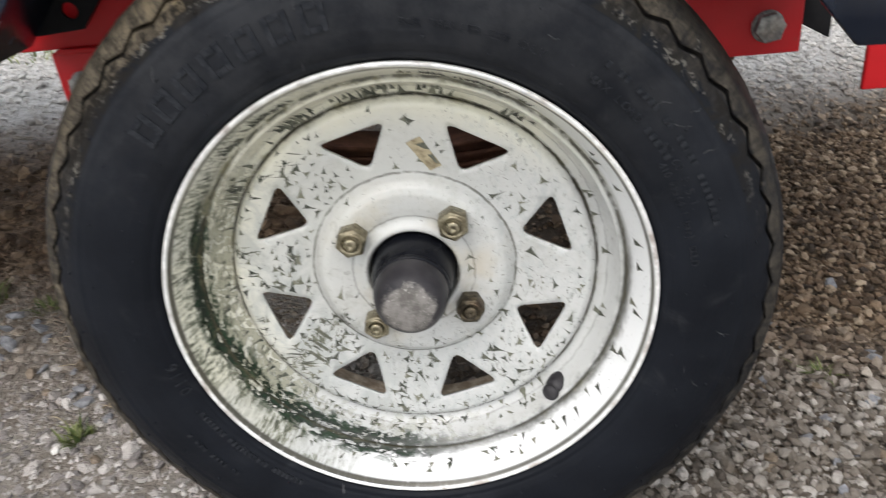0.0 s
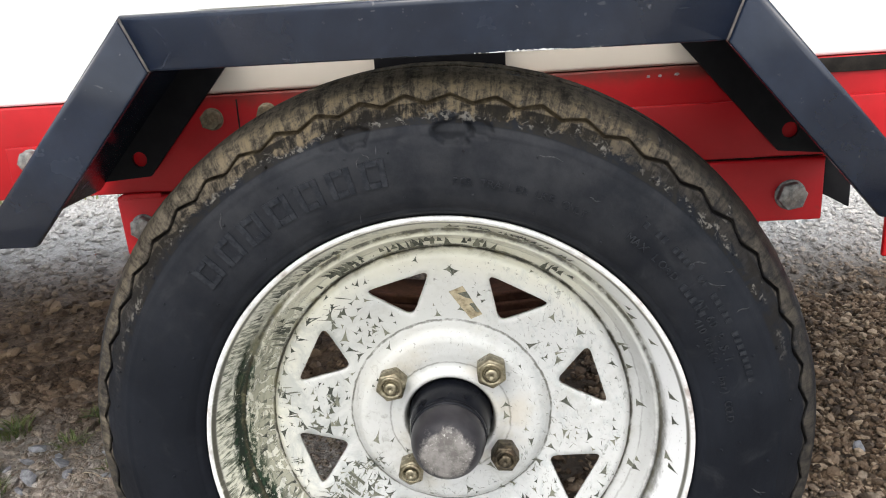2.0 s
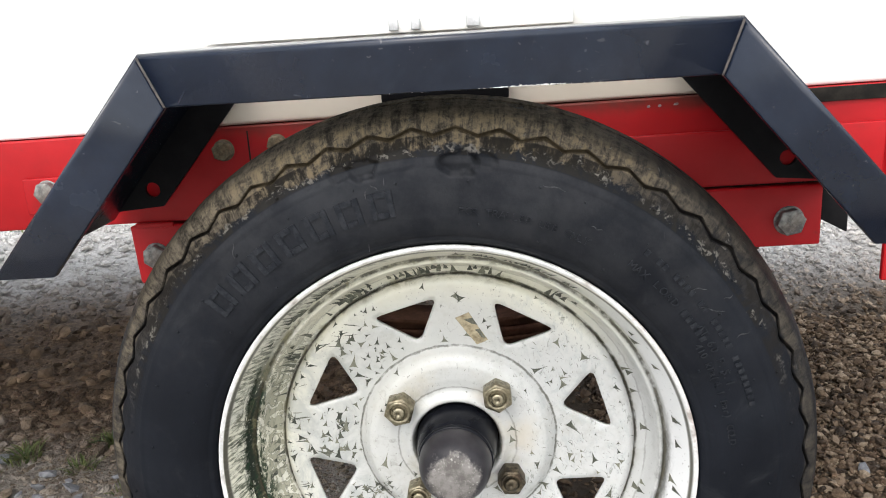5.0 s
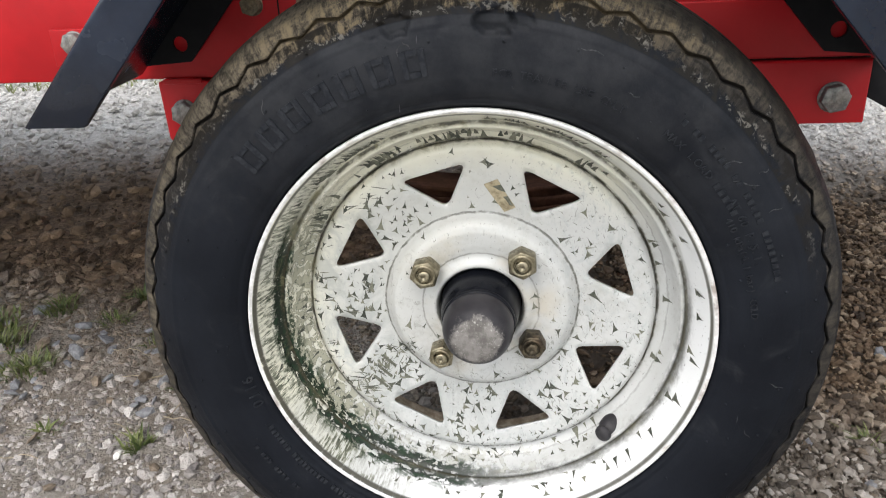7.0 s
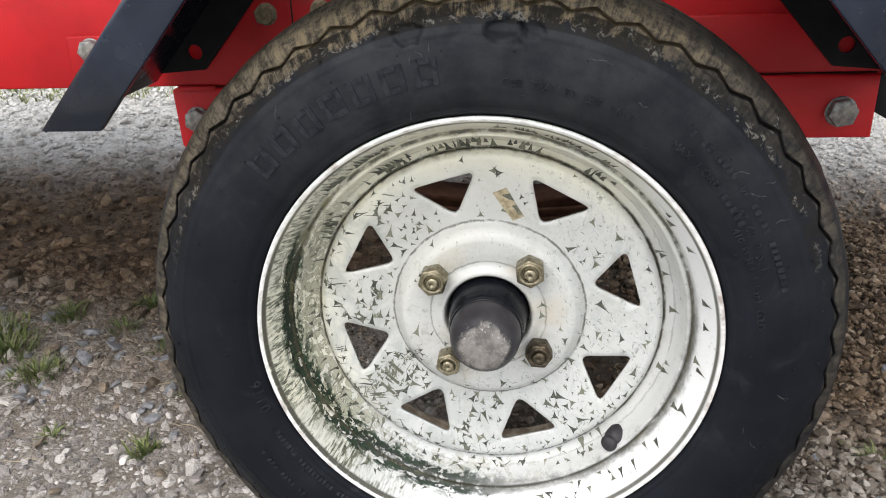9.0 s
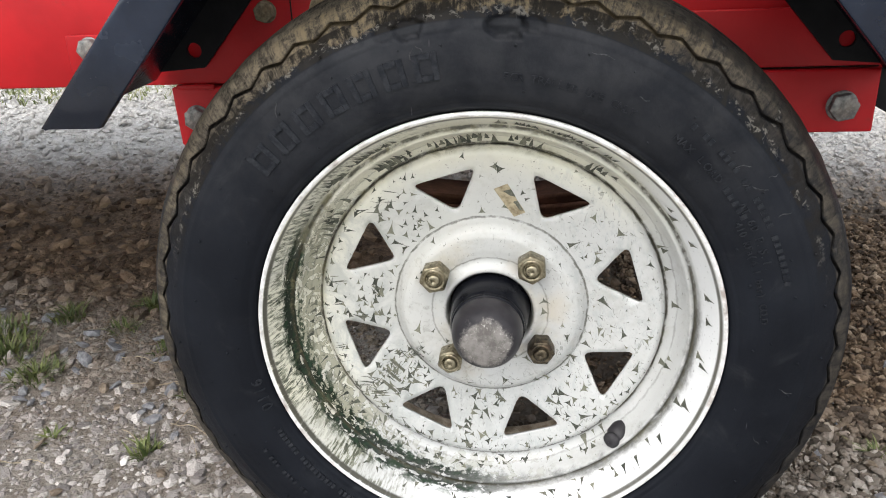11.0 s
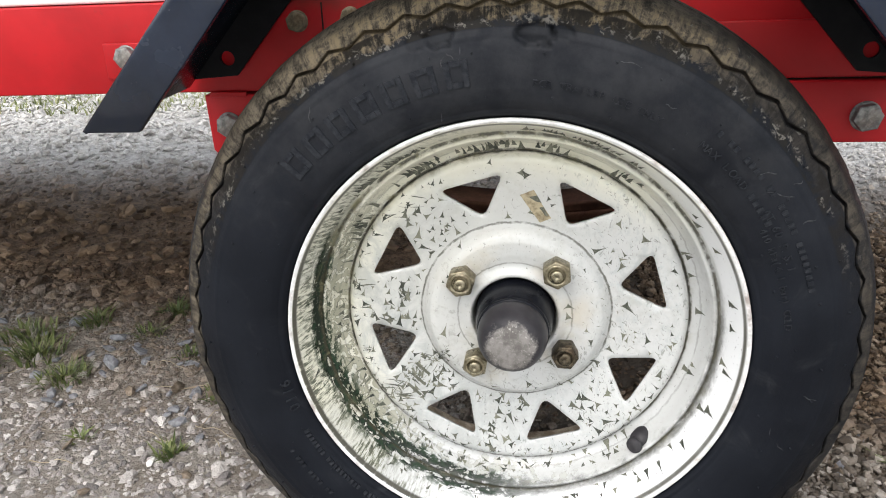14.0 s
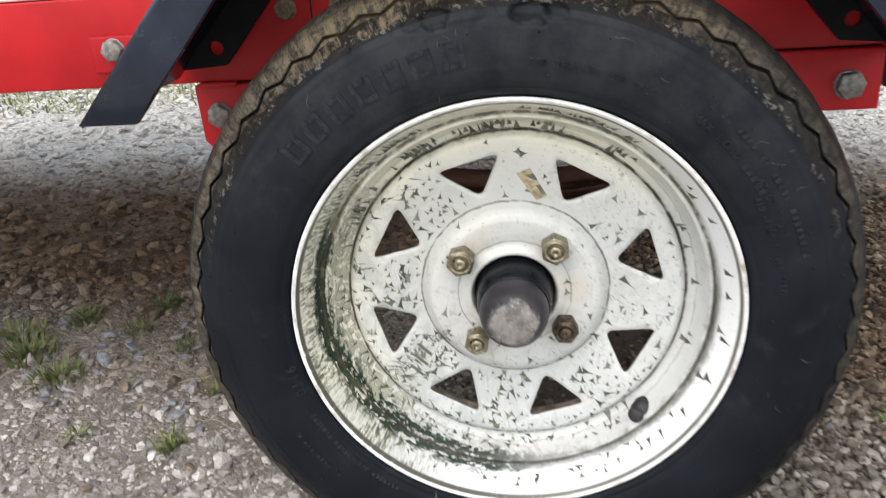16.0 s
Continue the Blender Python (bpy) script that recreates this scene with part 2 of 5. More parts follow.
def mat_rubber():
    m = Nodes("tyre_rubber")
    x, y, z = m.split()
    r = m.math("SQRT", m.math("ADD", m.math("MULTIPLY", x, x), m.math("MULTIPLY", z, z)))
    cloud, fine = m.noise(9, 5, 0.6), m.noise(240, 5, 0.7)
    col = m.mix(m.ramp(cloud, 0.35, 0.7), (0.0042, 0.0052, 0.0078), (0.0092, 0.0110, 0.0152))
    # dust smears
    smear = m.math("MULTIPLY", m.ramp(m.noise(26, 6, 0.7, 1.2), 0.55, 0.78), 0.26)
    col = m.mix(smear, col, (0.045, 0.047, 0.050))
    # scratches and scuffs
    scr = m.ramp(m.noise(60, 2, 0.5, 0.0, m.stretch(4, 1, 0.5)), 0.75, 0.79)
    col = m.mix(m.math("MULTIPLY", scr, 0.4), col, (0.14, 0.14, 0.145))
    # grey road dust on the upper sidewall, with the sky's highlight there painted in
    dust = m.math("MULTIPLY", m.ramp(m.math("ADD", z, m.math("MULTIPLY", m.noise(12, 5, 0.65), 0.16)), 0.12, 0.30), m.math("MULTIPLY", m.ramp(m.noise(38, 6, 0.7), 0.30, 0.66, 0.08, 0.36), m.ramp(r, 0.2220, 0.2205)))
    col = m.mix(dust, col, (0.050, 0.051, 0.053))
    # dried mud: a grey-brown film outside the groove, thick crust inside it on the upper part
    crust = m.math("ADD", m.math("MULTIPLY", m.noise(95, 6, 0.75, 0.8), 0.75), m.math("MULTIPLY", m.noise(17, 4, 0.6), 0.45))
    film = m.math("MULTIPLY", m.ramp(r, 0.2340, 0.2356), m.ramp(crust, 0.40, 0.68, 0.20, 0.95))
    film = m.math("MULTIPLY", m.math("MULTIPLY", film, m.ramp(r, 0.2456, 0.2422, 0.09, 1.0)), m.ramp(x, 0.08, 0.20, 1.0, 0.5))
    film = m.math("MULTIPLY", film, m.ramp(z, -0.16, 0.08, 0.45, 1.0))
    up = m.ramp(z, 0.07, 0.19)
    level = m.math("ADD", crust, m.ramp(r, 0.217, 0.233, -0.30, 0.10))
    caked = m.math("MULTIPLY", m.math("MULTIPLY", m.ramp(level, 0.52, 0.63), up), m.ramp(r, 0.216, 0.228))
    caked = m.math("MULTIPLY", caked, m.ramp(x, 0.15, 0.05, 0.3, 1.0))
    mud = m.math("MAXIMUM", film, caked)
    polar = m.tree.nodes.new("ShaderNodeCombineXYZ")
    m.put(m.math("MULTIPLY", m.math("ARCTAN2", z, x), 0.24), polar.inputs[0])
    m.put(m.math("MULTIPLY", r, 0.13), polar.inputs[1])
    m.put(m.math("MULTIPLY", y, 0.13), polar.inputs[2])
    drip = m.noise(170, 6, 0.75, 0.4, polar.outputs[0])
    grain = m.math("ADD", m.math("MULTIPLY", m.noise(150, 6, 0.78, 0.5), 0.5), m.math("MULTIPLY", drip, 0.5))
    mudcol = m.mix(m.ramp(grain, 0.37, 0.62), (0.019, 0.0165, 0.013), (0.135, 0.114, 0.084))
    mudcol = m.mix(m.math("MULTIPLY", m.math("MULTIPLY", m.ramp(z, 0.17, 0.225), m.ramp(r, 0.2475, 0.2440)), m.ramp(grain, 0.46, 0.60, 0.0, 0.8)), mudcol, (0.17, 0.132, 0.076))
    col = m.mix(mud, col, mudcol)
    col = m.mix(m.math("MULTIPLY", m.math("MULTIPLY", m.math("MAXIMUM", caked, m.math("MULTIPLY", m.ramp(r, 0.2212, 0.2222), m.ramp(z, 0.02, 0.12))), m.ramp(r, 0.2342, 0.2330)), m.ramp(m.math("ADD", m.math("MULTIPLY", m.noise(42, 5, 0.7, 0.6), 0.7), m.math("MULTIPLY", drip, 0.3)), 0.46, 0.56, 0.95, 0.12)), col, (0.011, 0.0098, 0.0085))
    # pale dried splashes along the crust's ragged inner edge
    rim_edge = m.math("MULTIPLY", m.ramp(level, 0.44, 0.52), m.ramp(level, 0.64, 0.55))
    spat = m.math("MULTIPLY", m.math("MULTIPLY", rim_edge, m.math("MULTIPLY", m.ramp(m.noise(55, 4, 0.6), 0.44, 0.54), m.ramp(m.noise(210, 3, 0.6, 0.8), 0.52, 0.59))), m.math("MULTIPLY", m.ramp(r, 0.214, 0.224), m.ramp(z, 0.03, 0.12)))
    col = m.mix(m.math("MULTIPLY", spat, 0.6), col, (0.17, 0.16, 0.14))
    # the zigzag groove: its shade painted black at the sides, clay packed in it on top
    turn = m.math("FRACT", m.math("MULTIPLY", m.math("ARCTAN2", z, x), 54 / (2 * math.pi)))
    zz = m.math("SUBTRACT", m.math("MULTIPLY", m.math("ABSOLUTE", m.math("SUBTRACT", turn, 0.5)), 4.0), 1.0)
    centre = m.math("ADD", m.math("MULTIPLY", zz, 0.0027 * 0.87), 0.2352)
    ragged = m.math("ADD", r, m.math("MULTIPLY", m.math("SUBTRACT", m.noise(110, 5, 0.7), 0.5), 0.0022))
    groove = m.math("MULTIPLY", m.math("MULTIPLY", m.ramp(m.math("ABSOLUTE", m.math("SUBTRACT", ragged, centre)), 0.0017, 0.0009), m.ramp(y, -0.035, -0.042)), m.ramp(m.noise(34, 4, 0.6), 0.32, 0.5, 0.55, 1.0))
    col = m.mix(m.math("MULTIPLY", groove, m.ramp(z, 0.10, 0.22, 0.95, 0.75)), col, m.mix(m.ramp(z, 0.17, 0.225), (0.0025, 0.0025, 0.003), (0.040, 0.030, 0.016)))
    m.bump(m.math("ADD", m.math("MULTIPLY", fine, 0.4), m.math("ADD", m.noise(45, 6, 0.65), m.math("MULTIPLY", mud, 0.9))), 0.4, 0.0016)
    return m.done(col, m.ramp(mud, 0, 1, 0.50, 0.9), 0.0, Specular_IOR_Level=0.10)


def mat_fender():
    m = Nodes("black_gloss_paint")
    cloud = m.noise(14, 5, 0.6)
    col = m.mix(m.ramp(cloud, 0.4, 0.75), (0.0058, 0.0100, 0.0215), (0.0120, 0.0195, 0.0375))
    scr = m.ramp(m.noise(50, 3, 0.6, 0.8, m.stretch(0.6, 2, 3)), 0.71, 0.74)
    col = m.mix(m.math("MULTIPLY", scr, 0.25), col, (0.16, 0.16, 0.16))
    dust = m.ramp(m.noise(300, 4, 0.7), 0.66, 0.78)
    col = m.mix(m.math("MULTIPLY", dust, 0.3), col, (0.14, 0.13, 0.115))
    # patches of dust bloom with sky sheen painted in, and fine scuffs
    bloom = m.math("MULTIPLY", m.ramp(m.noise(7, 5, 0.65, 0.5), 0.45, 0.68), m.ramp(m.noise(60, 5, 0.7), 0.35, 0.65, 0.4, 1.0))
    col = m.mix(m.math("MULTIPLY", bloom, 0.32), col, (0.034, 0.043, 0.066))
    scuffs = m.ramp(m.noise(90, 3, 0.6, 1.5), 0.70, 0.74)
    col = m.mix(m.math("MULTIPLY", scuffs, 0.5), col, (0.11, 0.11, 0.12))
    m.bump(m.math("ADD", m.noise(120, 4, 0.6), m.math("MULTIPLY", m.noise(9, 3, 0.5), 6.0)), 0.10, 0.0010)
    return m.done(col, m.ramp(cloud, 0.3, 0.8, 0.14, 0.32), 0.0, Specular_IOR_Level=0.45)


def mat_red():
    m = Nodes("red_frame_paint")
    cloud = m.noise(10, 5, 0.6)
    col = m.mix(m.ramp(cloud, 0.35, 0.7), (0.30, 0.0052, 0.0082), (0.41, 0.0082, 0.012))
    dirt = m.ramp(m.math("ADD", m.math("MULTIPLY", m.noise(70, 6, 0.7), 0.7), m.math("MULTIPLY", m.noise(8, 3), 0.4)), 0.62, 0.8)
    col = m.mix(m.math("MULTIPLY", dirt, 0.6), col, (0.10, 0.035, 0.025))
    # road dirt thrown up on the rail round the wheel
    px, py, pz = m.split()
    thrown = m.math("ADD", m.math("SUBTRACT", pz, m.math("MULTIPLY", px, 0.014)), m.math("MULTIPLY", m.math("SUBTRACT", m.noise(22, 5, 0.65), 0.5), 0.026))
    thrown = m.math("MULTIPLY", m.ramp(thrown, 0.461, 0.480), m.ramp(m.math("ABSOLUTE", px), 0.30, 0.20))
    col = m.mix(m.math("MULTIPLY", thrown, 0.85), col, (0.045, 0.026, 0.018))
    m.bump(m.math("ADD", m.noise(40, 4), m.math("MULTIPLY", m.noise(260, 4), 0.3)), 0.12, 0.001)
    return m.done(col, m.ramp(dirt, 0, 1, 0.42, 0.75), 0.0, Specular_IOR_Level=0.22)


def mat_metal(name, a, b, rough, metal, scale=120, rust=0.3):
    m = Nodes(name)
    n1, n2 = m.noise(scale, 6, 0.7), m.noise(scale * 0.35, 4, 0.6)
    col = m.mix(m.ramp(n1, 0.35, 0.7), a, b)
    spots = m.math("MULTIPLY", m.ramp(n2, 0.5, 0.68), rust)
    col = m.mix(spots, col, (0.13, 0.065, 0.03))
    m.bump(n1, 0.3, 0.0006)
    return m.done(col, m.ramp(n2, 0.3, 0.7, rough, min(1.0, rough + 0.25)), m.math("MULTIPLY", metal, m.math("SUBTRACT", 1.0, spots)))


def mat_plain(name, a, b, rough, scale=60, bump=0.2, spec=0.4):
    m = Nodes(name)
    n1 = m.noise(scale, 5, 0.65)
    m.bump(n1, bump, 0.001)
    return m.done(m.mix(m.ramp(n1, 0.35, 0.7), a, b), m.ramp(m.noise(scale * 0.3), 0.3, 0.7, rough, min(1.0, rough + 0.15)), 0.0, Specular_IOR_Level=spec)


def mat_cap_end():
    m = Nodes("worn_cap_end")
    x, y, z = m.split()
    r = m.math("SQRT", m.math("ADD", m.math("MULTIPLY", x, x), m.math("MULTIPLY", z, z)))
    ragged = m.math("ADD", r, m.math("MULTIPLY", m.math("SUBTRACT", m.noise(150, 6, 0.75), 0.5), 0.016))
    wear = m.ramp(ragged, 0.0200, 0.0150)
    col = m.mix(m.ramp(m.noise(60, 4), 0.3, 0.7), (0.018, 0.017, 0.020), (0.036, 0.034, 0.037))
    bare = m.mix(m.ramp(m.noise(90, 6, 0.7), 0.35, 0.65), (0.115, 0.107, 0.100), (0.235, 0.222, 0.210))
    bare = m.mix(m.ramp(m.noise(520, 4, 0.65), 0.57, 0.67, 0.0, m.ramp(ragged, 0.010, 0.016, 0.25, 0.8)), bare, (0.44, 0.43, 0.40))
    m.bump(wear, 0.5, 0.0004)
    return m.done(m.mix(wear, col, bare), m.ramp(wear, 0, 1, 0.36, 0.55), m.math("MULTIPLY", wear, 0.25), Specular_IOR_Level=0.15)


def mat_ground():
    m = Nodes("dirt_and_gravel")
    big, mid, fine = m.noise(1.6, 5, 0.6), m.noise(14, 6, 0.65), m.noise(150, 5, 0.7)
    col = m.mix(m.ramp(mid, 0.35, 0.7), (0.19, 0.17, 0.145), (0.35, 0.33, 0.30))
    col = m.mix(m.ramp(big, 0.42, 0.62, 0.0, 0.35), col, (0.20, 0.145, 0.10))
    col = m.mix(m.math("MULTIPLY", m.ramp(fine, 0.5, 0.7), 0.5), col, (0.50, 0.47, 0.42))
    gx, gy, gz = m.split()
    # brown soil under the trailer, with its shade mixed into the colour
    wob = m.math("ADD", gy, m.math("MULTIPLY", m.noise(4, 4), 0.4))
    shaded_soil = m.math("MULTIPLY", m.math("MULTIPLY", m.ramp(wob, 0.62, 0.80), m.ramp(wob, 1.6, 1.35)), m.math("MULTIPLY", m.ramp(gx, 0.15, -0.1, 0.0, 0.9), m.ramp(gx, -3.0, -2.0)))
    col = m.mix(shaded_soil, col, m.mix(m.ramp(m.math("ADD", m.math("MULTIPLY", m.noise(22, 6, 0.75), 0.5), m.math("MULTIPLY", m.noise(110, 5, 0.75), 0.5)), 0.36, 0.64), (0.080, 0.043, 0.021), (0.40, 0.262, 0.155)))
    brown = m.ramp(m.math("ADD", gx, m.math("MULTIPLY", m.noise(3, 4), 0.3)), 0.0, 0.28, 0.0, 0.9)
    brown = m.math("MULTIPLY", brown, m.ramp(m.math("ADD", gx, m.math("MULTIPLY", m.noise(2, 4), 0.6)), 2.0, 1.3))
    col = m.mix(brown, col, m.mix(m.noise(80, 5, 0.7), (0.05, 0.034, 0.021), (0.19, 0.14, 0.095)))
    # pale gravel beyond the trailer, whitened further for the daylight on it
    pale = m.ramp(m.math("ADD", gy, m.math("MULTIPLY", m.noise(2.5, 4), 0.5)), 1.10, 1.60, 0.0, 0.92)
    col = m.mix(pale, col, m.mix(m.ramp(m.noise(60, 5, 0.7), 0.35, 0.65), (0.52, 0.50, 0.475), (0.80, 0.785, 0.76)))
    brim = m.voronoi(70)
    # front ground paled to brighten the near corner and bounce light into the rim
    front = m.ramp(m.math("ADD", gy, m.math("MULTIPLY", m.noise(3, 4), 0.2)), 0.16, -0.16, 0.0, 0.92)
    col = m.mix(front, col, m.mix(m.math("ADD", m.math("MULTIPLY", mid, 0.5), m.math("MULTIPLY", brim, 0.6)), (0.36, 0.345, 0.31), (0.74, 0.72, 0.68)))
    turf = m.ramp(m.math("ADD", gy, m.math("MULTIPLY", m.noise(0.8, 5, 0.6), 1.2)), 2.3, 2.9, 0.0, 0.9)
    col = m.mix(turf, col, m.mix(m.noise(9, 6, 0.7), (0.07, 0.10, 0.03), (0.20, 0.21, 0.09)))
    away = m.ramp(m.math("ADD", gy, m.math("MULTIPLY", m.noise(0.5, 5, 0.6), 1.6)), -0.6, -2.0, 0.0, 0.8)
    col = m.mix(away, col, m.mix(mid, (0.26, 0.24, 0.21), (0.44, 0.42, 0.38)))
    m.bump(m.math("ADD", m.math("MULTIPLY", m.noise(60, 6, 0.7), 1.0), m.math("MULTIPLY", fine, 0.5)), 1.0, 0.014)
    return m.done(col, 0.92)


def mat_gravel():
    m = Nodes("gravel_stone")
    k = m.random_island()
    col = m.colours(k, [(0.0, (0.06, 0.046, 0.032)), (0.3, (0.15, 0.118, 0.082)), (0.6, (0.25, 0.21, 0.165)),
                        (0.85, (0.23, 0.225, 0.22)), (1.0, (0.42, 0.40, 0.37))])
    big = m.noise(1.6, 5, 0.6)
    col = m.mix(m.ramp(big, 0.42, 0.62, 0.0, 0.35), col, (0.20, 0.145, 0.10))
    col = m.mix(m.math("MULTIPLY", m.ramp(m.noise(220, 5, 0.7), 0.45, 0.7), 0.4), col, (0.45, 0.42, 0.37))
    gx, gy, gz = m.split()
    # stones in the brown soil also carry the trailer's shade in their colour
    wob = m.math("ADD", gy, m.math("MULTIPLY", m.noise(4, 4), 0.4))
    shaded_soil = m.math("MULTIPLY", m.math("MULTIPLY", m.ramp(wob, 0.62, 0.80), m.ramp(wob, 1.6, 1.35)), m.math("MULTIPLY", m.ramp(gx, 0.15, -0.1, 0.0, 0.95), m.ramp(gx, -3.0, -2.0)))
    col = m.mix(shaded_soil, col, m.mix(m.math("MULTIPLY", k, m.ramp(m.noise(18, 4, 0.7), 0.3, 0.65, 0.4, 1.0)), (0.060, 0.033, 0.017), (0.36, 0.245, 0.150)))
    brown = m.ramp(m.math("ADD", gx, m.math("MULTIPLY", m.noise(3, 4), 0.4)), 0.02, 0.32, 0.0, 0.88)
    # browner stones further under the trailer, darkened in colour for the shade there
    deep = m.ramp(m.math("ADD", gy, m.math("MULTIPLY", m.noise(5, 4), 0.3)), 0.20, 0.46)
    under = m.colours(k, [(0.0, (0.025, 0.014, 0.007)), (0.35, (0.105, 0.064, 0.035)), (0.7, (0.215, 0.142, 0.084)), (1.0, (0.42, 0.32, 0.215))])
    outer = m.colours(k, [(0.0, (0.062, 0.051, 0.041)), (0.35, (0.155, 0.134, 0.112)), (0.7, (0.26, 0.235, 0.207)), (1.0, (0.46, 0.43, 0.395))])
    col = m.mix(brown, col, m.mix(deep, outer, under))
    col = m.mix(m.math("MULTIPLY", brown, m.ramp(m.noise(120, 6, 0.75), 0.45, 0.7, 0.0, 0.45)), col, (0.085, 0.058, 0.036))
    # dust-grey stones at the near left, paled further for the open sky there
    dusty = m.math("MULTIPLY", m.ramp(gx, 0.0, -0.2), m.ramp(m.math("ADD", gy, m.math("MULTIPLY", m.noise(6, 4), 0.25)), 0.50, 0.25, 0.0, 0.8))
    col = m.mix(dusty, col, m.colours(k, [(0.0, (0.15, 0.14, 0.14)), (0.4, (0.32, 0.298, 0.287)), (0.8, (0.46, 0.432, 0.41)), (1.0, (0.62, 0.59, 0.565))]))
    # far stones whitened to match, daylight included in the colour
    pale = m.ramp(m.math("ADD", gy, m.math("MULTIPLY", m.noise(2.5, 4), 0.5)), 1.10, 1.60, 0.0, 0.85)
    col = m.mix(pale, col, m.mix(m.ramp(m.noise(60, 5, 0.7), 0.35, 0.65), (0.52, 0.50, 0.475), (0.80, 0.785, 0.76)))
    m.bump(m.math("ADD", m.noise(300, 4, 0.7), m.noise(90, 4, 0.7)), 0.9, 0.003)
    return m.done(col, 0.9)


def mat_stone(name, a, b):
    m = Nodes(name)
    n = m.noise(130, 6, 0.7)
    m.bump(n, 0.4, 0.0015)
    return m.done(m.mix(m.ramp(n, 0.35, 0.68), a, b), 0.8)


def mat_grass(name, a, b):
    m = Nodes(name)
    return m.done(m.mix(m.random_island(), a, b), 0.6, 0.0, Subsurface_Weight=0.0)


def mat_wall():
    m = Nodes("white_siding_paint")
    n = m.noise(7, 5, 0.6)
    col = m.mix(m.ramp(n, 0.4, 0.75), (0.82, 0.82, 0.79), (0.74, 0.73, 0.68))
    streak = m.ramp(m.noise(20, 4, 0.6, 0.3, m.stretch(2, 1, 0.15)), 0.6, 0.8)
    col = m.mix(m.math("MULTIPLY", streak, 0.25), col, (0.52, 0.48, 0.40))
    # dried road dust and shade, both painted on the foot of the wall behind the wheel
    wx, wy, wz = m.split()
    dust_shade = m.math("MULTIPLY", m.ramp(m.math("ADD", wz, m.math("MULTIPLY", m.math("SUBTRACT", m.noise(16, 5, 0.65), 0.5), 0.05)), 0.545, 0.515), m.ramp(m.math("ABSOLUTE", wx), 0.26, 0.19))
    col = m.mix(m.math("MULTIPLY", dust_shade, 0.75), col, (0.66, 0.575, 0.46))
    m.bump(m.noise(50, 4), 0.08, 0.001)
    return m.done(col, 0.4)


RIM, CHIP, RUBBER, FENDER, RED, WALL = mat_rim(), mat_chip(), mat_rubber(), mat_fender(), mat_red(), mat_wall()
GROUND, GRAVEL, CAP_END = mat_ground(), mat_gravel(), mat_cap_end()
LIP = mat_metal("bare_rim_lip", (0.60, 0.60, 0.59), (0.86, 0.86, 0.85), 0.28, 0.25, 110, 0.65)
BRASS = mat_metal("yellow_zinc", (0.16, 0.14, 0.09), (0.36, 0.325, 0.235), 0.24, 0.9, 220, 0.2)
RUSTED = mat_metal("dark_rusty_zinc", (0.026, 0.021, 0.015), (0.135, 0.112, 0.075), 0.36, 0.75, 220, 0.3)
ZINC = mat_metal("dull_zinc", (0.10, 0.10, 0.097), (0.33, 0.33, 0.315), 0.42, 0.5, 110, 0.35)
PALEZINC = mat_metal("pale_galvanised", (0.50, 0.50, 0.50), (0.66, 0.66, 0.66), 0.4, 0.3, 160, 0.1)
RUST = mat_metal("rusty_steel", (0.075, 0.031, 0.020), (0.16, 0.072, 0.045), 0.85, 0.0, 80, 0.4)
BOOT = mat_plain("black_rubber_boot", (0.004, 0.0045, 0.007), (0.008, 0.009, 0.012), 0.20, 90, 0.08, 0.13)
CAKED = mat_metal("dirt_caked_bolt", (0.09, 0.072, 0.045), (0.21, 0.175, 0.115), 0.8, 0.0, 260, 0.3)
STEM = mat_plain("valve_rubber", (0.014, 0.013, 0.016), (0.03, 0.028, 0.03), 0.5, 150)
BLACK = mat_plain("black_frame_paint", (0.003, 0.003, 0.004), (0.007, 0.007, 0.008), 0.5, 70, 0.15, 0.15)
TAPE = mat_plain("aged_sticker", (0.42, 0.36, 0.24), (0.14, 0.11, 0.06), 0.55, 130, 0.4)
DARKSEAM = mat_plain("dark_seam", (0.010, 0.009, 0.008), (0.028, 0.024, 0.020), 0.9, 60, 0.2, 0.15)
WELD = mat_plain("weld_seam", (0.045, 0.040, 0.038), (0.11, 0.095, 0.085), 0.55, 200, 0.5)
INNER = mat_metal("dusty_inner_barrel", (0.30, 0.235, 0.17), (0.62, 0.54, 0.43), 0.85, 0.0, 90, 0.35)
SCUFF = mat_plain("scraped_rubber", (0.022, 0.023, 0.025), (0.070, 0.071, 0.072), 0.8, 300, 0.2, 0.1)
# raised letters get a paler rubber in place of highlights on their edges
RAISED = mat_plain("highlit_raised_rubber", (0.0085, 0.0100, 0.0135), (0.024, 0.026, 0.030), 0.55, 260, 0.2, 0.12)
ROOF = mat_plain("body_underside", (0.07, 0.05, 0.035), (0.12, 0.09, 0.06), 0.85)


# ---- mesh helpers ----
def smooth(me, on=True):
    me.polygons.foreach_set("use_smooth", [on] * len(me.polygons))


def part(name, bm, material, parent=None, label="", flat=False):
    """Links a bmesh, or ready mesh data, as one mesh object under its thing or part."""
    if isinstance(bm, bmesh.types.BMesh):
        bmesh.ops.recalc_face_normals(bm, faces=bm.faces)
        me = bpy.data.meshes.new(name)
        bm.to_mesh(me)
        bm.free()
    else:
        me = bm
    smooth(me, not flat)
    me.materials.clear()
    me.materials.append(material)
    ob = new(name, me)
    ob.parent = parent
    return tagged(ob, label)


def mesh_of(name, verts, faces):
    me = bpy.data.meshes.new(name)
    me.from_pydata([tuple(v) for v in verts], [], [tuple(f) for f in faces])
    me.update()
    return me


